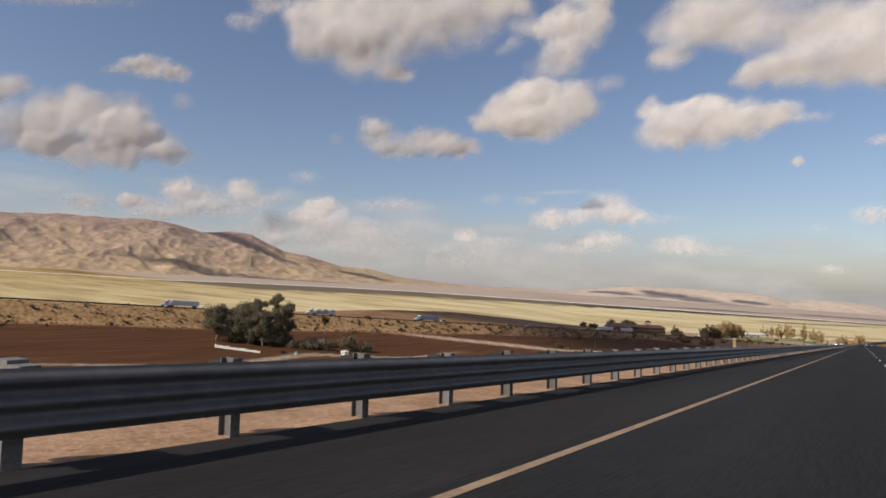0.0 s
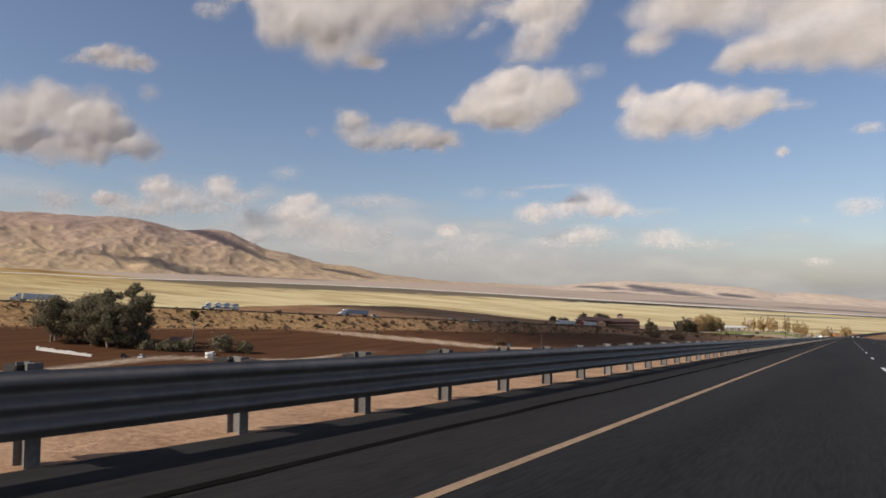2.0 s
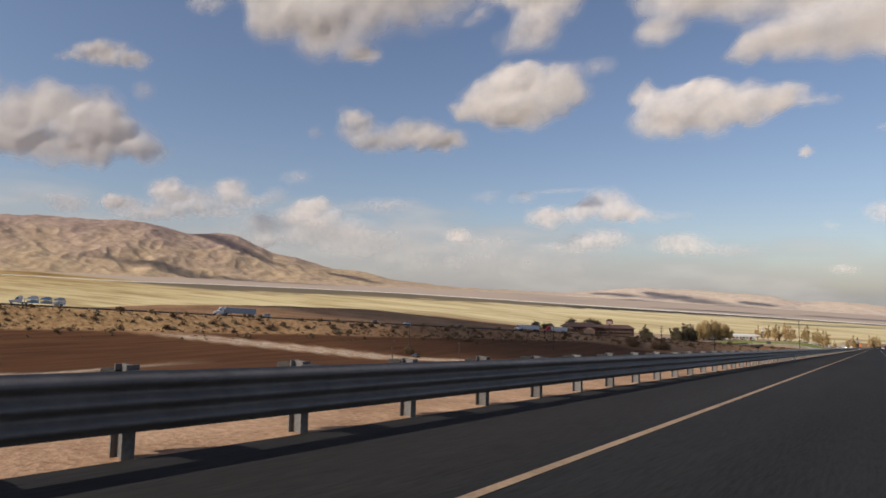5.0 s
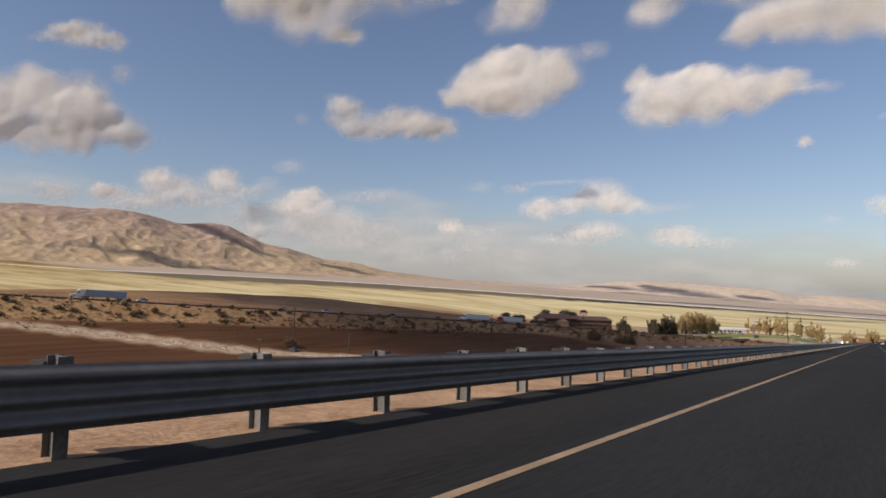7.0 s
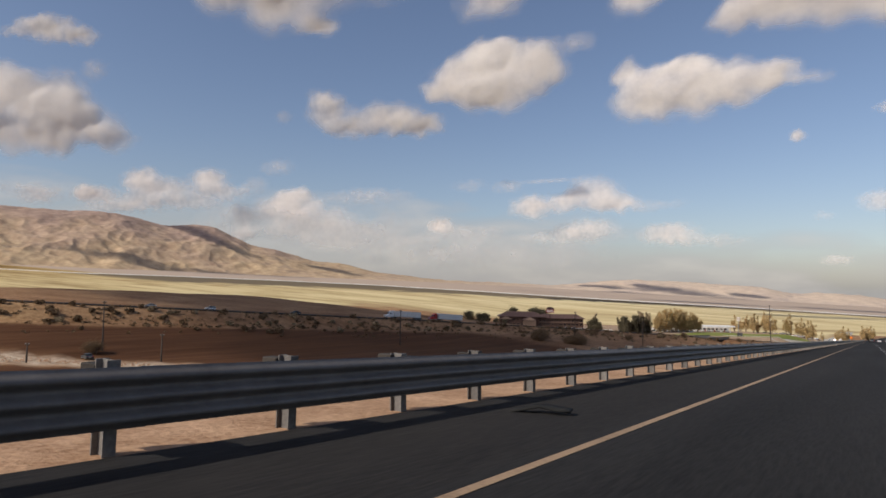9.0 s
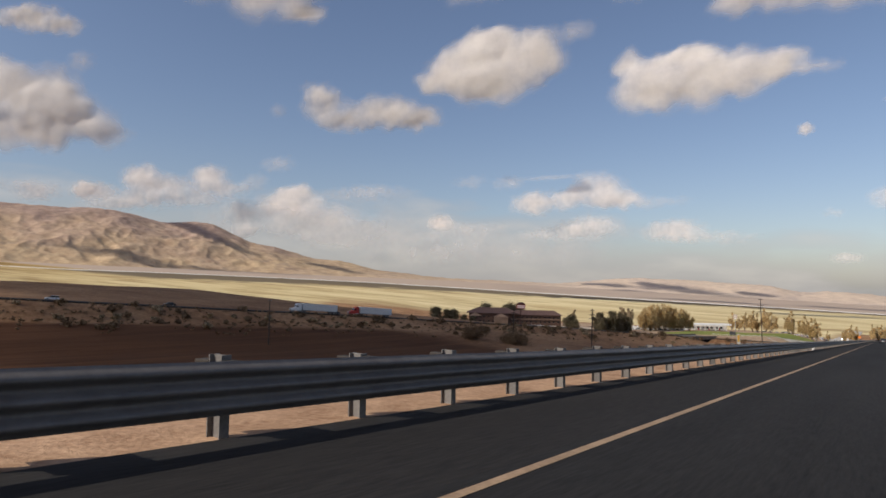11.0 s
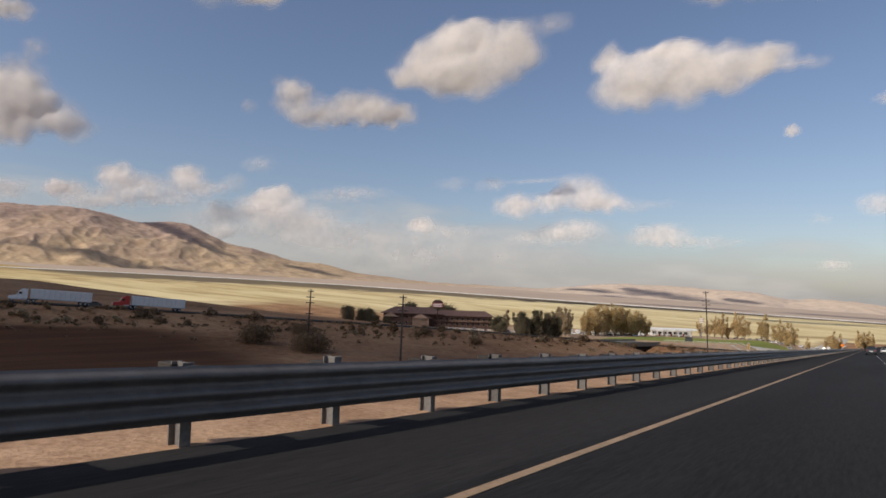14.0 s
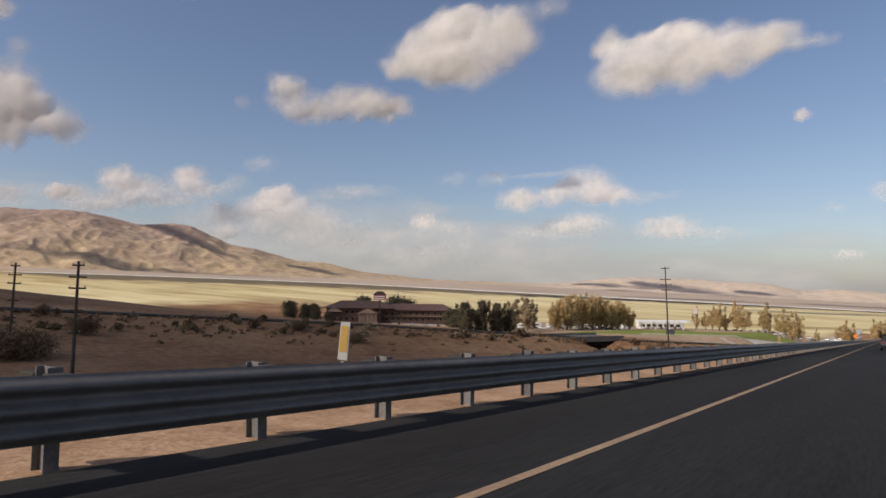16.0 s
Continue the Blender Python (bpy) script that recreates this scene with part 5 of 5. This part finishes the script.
# ---- bridge on the far carriageway ----
def bridge():
    root = tagged(new("road_bridge"), "low concrete bridge that carries the far carriageway over a wash", "bridge")
    y = 802.0
    slope = (float(other_u(y + 10)) - float(other_u(y - 10))) / 20
    ang = math.degrees(math.atan(slope))
    boxes("deck", [(-8.8, 8.8, -15, 15, -1.25, -0.06)], M_SHADECONCRETE, root, "concrete deck girder")
    for x in (-8.6, 8.6):
        boxes("parapet", [(x - 0.15, x + 0.15, -16, 16, -0.05, 0.75)], M_SHADECONCRETE, root)
    for x in (-6, 0, 6):
        boxes("pier", [(x - 0.45, x + 0.45, -0.5, 0.5, -8.5, -1.25)], M_SHADECONCRETE, root)
    for s in (-1, 1):
        boxes("abutment", [(-9, 9, s * 13.0, s * 15.5, -7.5, -1.2)], M_SHADECONCRETE, root)
    root.matrix_world = pose(-float(other_u(y)), y, float(other_z(y)), 0, 0, ang)


bridge()


# ---- the roadside inn ----
def hip_roof(name, x0, x1, y0, y1, z, rise, inset, material, parent):
    ym = (y0 + y1) / 2
    v = [(x0, y0, z), (x1, y0, z), (x1, y1, z), (x0, y1, z), (x0 + inset, ym, z + rise), (x1 - inset, ym, z + rise)]
    v += [(a, b, c - 0.35) for a, b, c in v[:4]]
    f = [(0, 1, 5, 4), (1, 2, 5), (2, 3, 4, 5), (3, 0, 4), (6, 7, 1, 0), (7, 8, 2, 1), (8, 9, 3, 2), (9, 6, 0, 3), (9, 8, 7, 6)]
    return face_mesh(name, v, f, material, parent)


def window(parent, x, y, z, w, h):
    win = boxes("window", [(x - w / 2, x + w / 2, y - 0.06, y + 0.05, z, z + h)], M_STUCCO, parent, "tan window frame", 0.0)
    boxes("pane", [(x - w / 2 + 0.12, x + w / 2 - 0.12, y - 0.09, y - 0.05, z + 0.12, z + h - 0.12)], M_GLASSCAR, win, "dark glass pane", 0.0)


def inn():
    root = tagged(new("roadside_inn"), "two-storey brown inn with hipped tile roofs and a gabled porch", "building")
    # long wing
    boxes("wing_wall", [(0, 48, 0, 16, -1.5, 8.2)], M_WALLRED, root, "brown siding wall")
    hip_roof("wing_roof", -1.2, 49.4, -1.8, 17.5, 8.3, 4.2, 7, M_ROOF, root)
    # main house, higher
    boxes("house_wall", [(-40, 0, -3, 17, -1.5, 9.4)], M_WALLRED, root, "brown siding wall")
    hip_roof("house_roof", -42.5, 8, -5.5, 18.5, 9.5, 5.0, 11, M_ROOF, root)
    # gabled porch
    boxes("porch_wall", [(-16, -3, -9, -3, -1.5, 6.0)], M_STUCCO, root, "tan stucco porch")
    face_mesh("porch_roof", [(-18, -10.5, 5.9), (-1, -10.5, 5.9), (-9.5, -10.5, 10.0), (-18, 2, 5.9), (-1, 2, 5.9), (-9.5, 2, 10.0), (-17, -10.3, 5.6), (-2, -10.3, 5.6)], [(0, 3, 5, 2), (1, 2, 5, 4), (0, 1, 4, 3), (0, 2, 1)], M_ROOF, root)
    face_mesh("porch_gable", [(-16.4, -10.56, 6.0), (-2.6, -10.56, 6.0), (-9.5, -10.56, 9.4), (-16.4, -10.45, 6.0), (-2.6, -10.45, 6.0), (-9.5, -10.45, 9.4)], [(0, 1, 2), (3, 5, 4), (0, 2, 5, 3), (1, 4, 5, 2), (0, 3, 4, 1)], M_STUCCO, root, "tan stucco gable")
    face_mesh("end_gable", [(-40.3, -5.2, 6.5), (-28, -5.2, 6.5), (-34, -5.2, 10.4), (-40.3, -4.9, 6.5), (-28, -4.9, 6.5), (-34, -4.9, 10.4)], [(0, 1, 2), (3, 5, 4), (0, 2, 5, 3), (1, 4, 5, 2), (0, 3, 4, 1)], M_STUCCO, root, "tan stucco gable")
    for k in range(5):
        boxes("porch_column", [(-15.8 + 3.0 * k, -15.3 + 3.0 * k, -10.3, -9.8, -1.5, 6.0)], M_STUCCO, root)
    boxes("balcony", [(0, 48, -1.6, 0.0, 3.7, 3.95)], M_STUCCO, root, "pale balcony slab")
    boxes("balcony_rail", [(0, 48, -1.6, -1.5, 4.8, 4.9), (0, 48, -1.6, -1.5, 4.3, 4.36)], M_STUCCO, root)
    for k in range(11):
        for z in (0.6, 4.7):
            window(root, 2.6 + 4.3 * k, -0.02, z, 2.2, 2.2)
    for k in range(6):
        for z in (0.8, 5.4):
            window(root, -38 + 4.2 * k, -3.02, z, 2.4, 2.0)
    root.matrix_world = pose(-264, 884, float(ground_z(-264, 884)) + 1.2, 0, 0, 32)
    root.scale = (0.9, 0.9, 0.9)


inn()


def tall_sign():
    root = tagged(new("roadside_sign"), "tall red roofed sign with pale bars on a dark pole", "sign")
    h = 19.0
    boxes("pole", [(-0.35, 0.35, -0.35, 0.35, -1, h)], M_SIGNDARK, root)
    boxes("cabinet", [(-4.2, 4.2, -0.7, 0.7, h - 1.5, h + 2.2)], M_SIGNRED, root, "red sign cabinet")
    prism("cap", [(-1.1, h + 2.2), (1.1, h + 2.2), (0.7, h + 4.6), (-0.7, h + 4.6)], 4.6, M_SIGNDARK, root, "dark roof-shaped cap", 2.6)
    for z in (h - 0.9, h + 0.6):
        boxes("sign_band", [(-3.6, 3.6, -0.76, -0.71, z, z + 0.75)], M_SIGNWHITE, root, "pale blank band", 0.0)
    root.matrix_world = pose(-234.2, 845.8, float(ground_z(-234.2, 845.8)), 0, 0, 32)
    root.scale = (0.82, 0.82, 0.8)


tall_sign()


def price_sign():
    root = tagged(new("station_sign"), "tall pale box sign on a steel mast behind the trees", "sign")
    boxes("mast", [(-0.3, 0.3, -0.3, 0.3, -1, 15.5)], M_SILVER, root)
    boxes("cabinet", [(-2.6, 2.6, -0.6, 0.6, 15.0, 20.0)], M_STUCCO, root, "pale sign cabinet", 0.08)
    for z in (15.2, 17.0, 18.8):
        boxes("sign_band", [(-2.1, 2.1, -0.66, -0.61, z, z + 0.9)], M_STONE, root, "white blank band", 0.0)
    root.matrix_world = on_ground(-118, 1075, 12)
    root.scale = (0.75, 0.75, 0.85)


price_sign()


def canopy_station():
    root = tagged(new("filling_station"), "white filling station with a flat canopy on posts", "building")
    boxes("canopy", [(-19, 19, -7, 7, 5.2, 6.5)], M_WHITE, root, "white canopy fascia")
    for x in (-15, -5, 5, 15):
        for y in (-4, 4):
            boxes("post", [(x - 0.3, x + 0.3, y - 0.3, y + 0.3, -0.5, 5.2)], M_WHITE, root)
    boxes("kiosk", [(-14, 20, 12, 22, -0.5, 4.6)], M_STONE, root, "pale kiosk wall")
    for k in range(7):
        window(root, -11 + 4.4 * k, 11.98, 0.8, 3.0, 2.2)
    for x in (-10, 0, 10):
        boxes("pump", [(x - 0.5, x + 0.5, -0.4, 0.4, 0, 2.0)], M_RED, root, "red fuel pump")
    root.matrix_world = pose(-139.5, 1062, float(ground_z(-139.5, 1062)) + 0.4, 0, 0, 30)


canopy_station()


def hauler(x, y, turn, length, h, mat=None):
    """A parked motorhome or box van."""
    root = tagged(new("motorhome"), "white parked motorhome in the lot among the trees", "motorhome", "parked motorhomes")
    boxes("body", [(-1.2, 1.2, -length / 2, length / 2, 0.5, h)], mat or M_WHITE, root, bevel=0.12)
    boxes("side_window", [(-1.215, 1.215, -length * 0.35, length * 0.2, h * 0.55, h * 0.75)], M_GLASSCAR, root, "dark window strip", 0.0)
    for yy in (-length * 0.3, length * 0.32):
        for xx in (-1.05, 1.05):
            wheel(root, xx, yy, 0.42, 0.28)
    root.matrix_world = on_ground(x, y, turn)


rng = random.Random(12)
for k in range(14):
    d = k / 13
    hauler(-182 + 30 * d + rng.uniform(-2, 2), 915 + 105 * d + rng.uniform(-4, 6), 34.9 + rng.choice((0, 90, 90)) + rng.uniform(-15, 15), rng.choice((6.0, 8.0, 10.0)), rng.choice((2.8, 3.2, 3.6)))
LOT = [car(c, "parked car in the lot beside the lawn", k == 1, "parked cars") for k, c in enumerate((M_WHITE, M_SILVER, M_BLACK))]
cars = [(-104 + 5.4 * k + rng.uniform(-1, 1), 1118 + 3.2 * k + rng.uniform(-3, 3), 40) for k in range(16)]
cars += [(-186 + 2.8 * k, 893 + 6.6 * k, 120) for k in range(15)]
cars += [(-84 + 6.2 * k, 1160 + 5 * k, 75) for k in range(10)]
cars += [(-236 + 6.4 * k, 866 + 4.2 * k, 35) for k in range(6)]
cars += [(-42, 985, 10), (-38, 1000, 190), (-30, 1110, 10)]
for k, (x, y, turn) in enumerate(cars):
    if k < 3:
        LOT[k].matrix_world = on_ground(x, y, turn)
    else:
        copy_thing(LOT[k % 3], on_ground(x, y, turn + rng.uniform(-8, 8)))


# ---- fences, walls and signs ----
def white_fence():
    root = tagged(new("picket_fence"), "low white post fence along the foot of the lawn", "fence")
    a, b = Vector((-104, 902, 0)), Vector((-54, 945, 0))
    n = 48
    for k in range(n + 1):
        p = a.lerp(b, k / n)
        z = float(ground_z(p.x, p.y))
        boxes("post", [(p.x - 0.09, p.x + 0.09, p.y - 0.09, p.y + 0.09, z - 0.2, z + 1.15)], M_STONE, root, bevel=0.0)
    for k in range(n):
        p, q = a.lerp(b, k / n), a.lerp(b, (k + 1) / n)
        v, f = [], []
        tube(v, f, (p.x, p.y, float(ground_z(p.x, p.y)) + 0.95), (q.x, q.y, float(ground_z(q.x, q.y)) + 0.95), 0.07, 0.07, 5)
        face_mesh("rail", v, f, M_STONE, root)


white_fence()


def inn_fence():
    root = tagged(new("picket_fence"), "white picket fence in front of the inn", "fence")
    c, s = math.cos(radians(34.9)), math.sin(radians(34.9))
    for k in range(34):
        x, y = -238 + c * 1.6 * k, 862 + s * 1.6 * k
        z = float(ground_z(x, y))
        boxes("picket", [(x - 0.35, x + 0.35, y - 0.06, y + 0.06, z - 0.2, z + 1.1)], M_STONE, root, bevel=0.0)


inn_fence()


def block_wall():
    """Low whitewashed wall that steps round the grove."""
    root = tagged(new("garden_wall"), "low rough whitewashed wall beside the grove", "wall")
    rng = random.Random(2)
    a, b = Vector((-259, 196, 0)), Vector((-237, 205, 0))
    for k in range(20):
        p, q = a.lerp(b, k / 20), a.lerp(b, (k + 1) / 20)
        z = float(ground_z(p.x, p.y))
        ob = boxes("block", [(-0.62, 0.62, -0.3, 0.3, -0.4, 1.15 + rng.uniform(-0.2, 0.2))], M_STONE, root, bevel=0.06)
        ob.location, ob.rotation_euler = (p.x, p.y, z), (0, rng.uniform(-0.05, 0.05), math.atan2(b.y - a.y, b.x - a.x) + rng.uniform(-0.06, 0.06))


block_wall()


def cottage(x, y):
    root = tagged(new("cottage"), "small tan cottage with a low gabled roof among shrubs", "house")
    boxes("wall", [(-4.5, 4.5, -3, 3, -0.5, 2.8)], M_STUCCO, root)
    prism("roof", [(-3.6, 2.75), (0, 4.6), (3.6, 2.75)], 5.0, M_ROOF, root, "brown shingle roof")
    for k in (-2.6, 0.6):
        window(root, k, -3.02, 1.0, 1.3, 1.1)
    boxes("door", [(2.4, 3.3, -3.06, -2.98, 0, 2.05)], M_WHITE, root, "pale door", 0.0)
    root.matrix_world = on_ground(x, y, 33)


cottage(-243, 246)
car(M_BLACK, "black pickup parked in front of the grove", True, "cars by the grove").matrix_world = on_ground(-232.5, 214, 62)
car(M_WHITE, "white car parked in the shade of the grove", False, "cars by the grove").matrix_world = on_ground(-228.5, 219, 40)
car(M_WHITE, "white van parked by the shrubs", True, "cars by the grove").matrix_world = on_ground(-222, 246, 70)
car(M_GREYCAR, "dark weathered car abandoned at the end of the dirt track", False, "cars by the track").matrix_world = on_ground(-169.8, 414.5, 80)
hauler(-216, 240, 62, 5.0, 2.6, M_STONE)


def board_sign(x, y, w, h, lift, material, label, diamond=False):
    root = tagged(new("road_sign"), label, "road sign")
    z = float(ground_z(x, y))
    for s in (-0.3, 0.3):
        boxes("post", [(s * w - 0.06, s * w + 0.06, -0.05, 0.05, -0.5, lift + h * 0.5)], M_ZINC, root, bevel=0.0)
    if diamond:
        r = w * 0.72
        v = [(0, -0.07, lift), (r, -0.07, lift + r), (0, -0.07, lift + 2 * r), (-r, -0.07, lift + r)]
        v += [(a, -0.05, c) for a, b, c in v]
        face_mesh("panel", v, [(0, 1, 2, 3), (7, 6, 5, 4), (0, 4, 5, 1), (1, 5, 6, 2), (2, 6, 7, 3), (3, 7, 4, 0)], material, root)
    else:
        boxes("panel", [(-w / 2, w / 2, -0.09, -0.05, lift, lift + h)], material, root, bevel=0.01)
        boxes("text_bar", [(-w * 0.3, w * 0.3, -0.1, -0.092, lift + h * 0.62, lift + h * 0.74)], M_INK, root, "dark unreadable bar", 0.0)
    root.matrix_world = pose(x, y, z, 0, 0, 8)


board_sign(-23.5, 1029, 2.0, 2.8, 2.6, M_SIGNWHITE, "white roadside board on two posts")
board_sign(-14.5, 1006, 1.9, 1.9, 3.4, M_ORANGE, "orange diamond warning sign on posts", True)
board_sign(-90, 904, 4.2, 2.6, 1.0, M_GREYCAR, "dark board on posts at the lawn's edge")


def ramp_road():
    """Pale slip road between the lawn and our carriageway."""
    mid = [(-66, 915), (-52, 945), (-44, 985), (-38, 1030), (-35, 1090), (-34, 1180), (-30, 1320)]
    v, f = [], []
    for i, (x, y) in enumerate(mid):
        a, b = mid[max(i - 1, 0)], mid[min(i + 1, len(mid) - 1)]
        d = Vector((b[0] - a[0], b[1] - a[1], 0)).normalized()
        n = Vector((-d.y, d.x, 0))
        for w in (-11, -4, 4, 11):
            q = Vector((x, y, 0)) + n * w
            v.append((q.x, q.y, float(ground_z(q.x, q.y)) + 0.3))
    for i in range(len(mid) - 1):
        for k in range(3):
            f.append((4 * i + k, 4 * i + k + 1, 4 * i + k + 5, 4 * i + k + 4))
    return tagged(mesh_ob("slip_road", v, f, M_CONCRETE), "pale concrete slip road below the lawn", "road", kind="structure")


ramp_road()


def canal():
    """A long pale canal bank across the plain."""
    line = CANAL
    v, f = [], []
    for i, (x, y) in enumerate(line):
        a, b = line[max(i - 1, 0)], line[min(i + 1, len(line) - 1)]
        d = Vector((b[0] - a[0], b[1] - a[1], 0)).normalized()
        n = Vector((-d.y, d.x, 0))
        z = float(ground_z(x, y))
        for w, dz in ((-8, -2.0), (-2, 1.7), (2, 1.7), (8, -2.0)):
            q = Vector((x, y, 0)) + n * w
            v.append((q.x, q.y, z + dz))
    for i in range(len(line) - 1):
        for k in range(3):
            f.append((4 * i + k, 4 * i + k + 1, 4 * i + k + 5, 4 * i + k + 4))
    return tagged(mesh_ob("canal_bank", v, f, M_STONE), "long pale canal bank across the plain", "canal bank", kind="structure")


canal()


def rubble():
    """Pale stones strewn along the dirt track and under the barrier."""
    rng = random.Random(41)
    v, f = [], []
    for k in range(1500):
        if k < 900:
            y = rng.uniform(350, 430)
            u = 262 - (y - 351) * 1.74 + rng.gauss(0, 4)
            s = rng.uniform(0.12, 0.5)
        else:
            y = rng.uniform(0, 800)
            u = 6.5 + abs(rng.gauss(0, 4))
            s = rng.uniform(0.05, 0.2)
        if u < 6.3:
            continue
        z = float(ground_z(-u, y))
        b = len(v)
        for dx, dy, dz in ((-1, 0, 0), (0, -1, 0.1), (1, 0, 0), (0, 1, -0.1), (0.1, 0, 0.75)):
            v.append((-u + dx * s * rng.uniform(0.6, 1.2), y + dy * s * rng.uniform(0.6, 1.2), z + dz * s + 0.02 * s))
        f += [(b, b + 1, b + 4), (b + 1, b + 2, b + 4), (b + 2, b + 3, b + 4), (b + 3, b, b + 4)]
    return tagged(mesh_ob("stones", v, f, M_VERGE, False), "pale stones strewn along the dirt track", "stones", kind="stuff")


rubble()


# ---- wear on the road ----
M_TAR = surface("crack_filler", (0.008, 0.0075, 0.007), (0.013, 0.012, 0.0115), 1.0, 8, 1.0, 0.1, 0.005, gloss=0.0)


def tar_seam(u, y0, y1, width, seed):
    """A wandering dark seam of crack filler."""
    rng = random.Random(seed)
    v, f = [], []
    n = int((y1 - y0) / 1.5)
    off = 0.0
    for k in range(n + 1):
        y = y0 + (y1 - y0) * k / n
        off = 0.85 * off + rng.uniform(-0.05, 0.05)
        w = width * rng.uniform(0.5, 1.2)
        for s in (1, -1):
            uu = u + off + s * w / 2
            v.append((-uu, y, float(road_z(y)) - 0.02 * uu + 0.004))
    for k in range(n):
        f.append((2 * k, 2 * k + 1, 2 * k + 3, 2 * k + 2))
    return tagged(mesh_ob("tar_seam", v, f, M_TAR, False), "dark seam of crack filler on the asphalt", "road marking", kind="structure")


tar_seam(3.95, 45, 180, 0.13, 1)
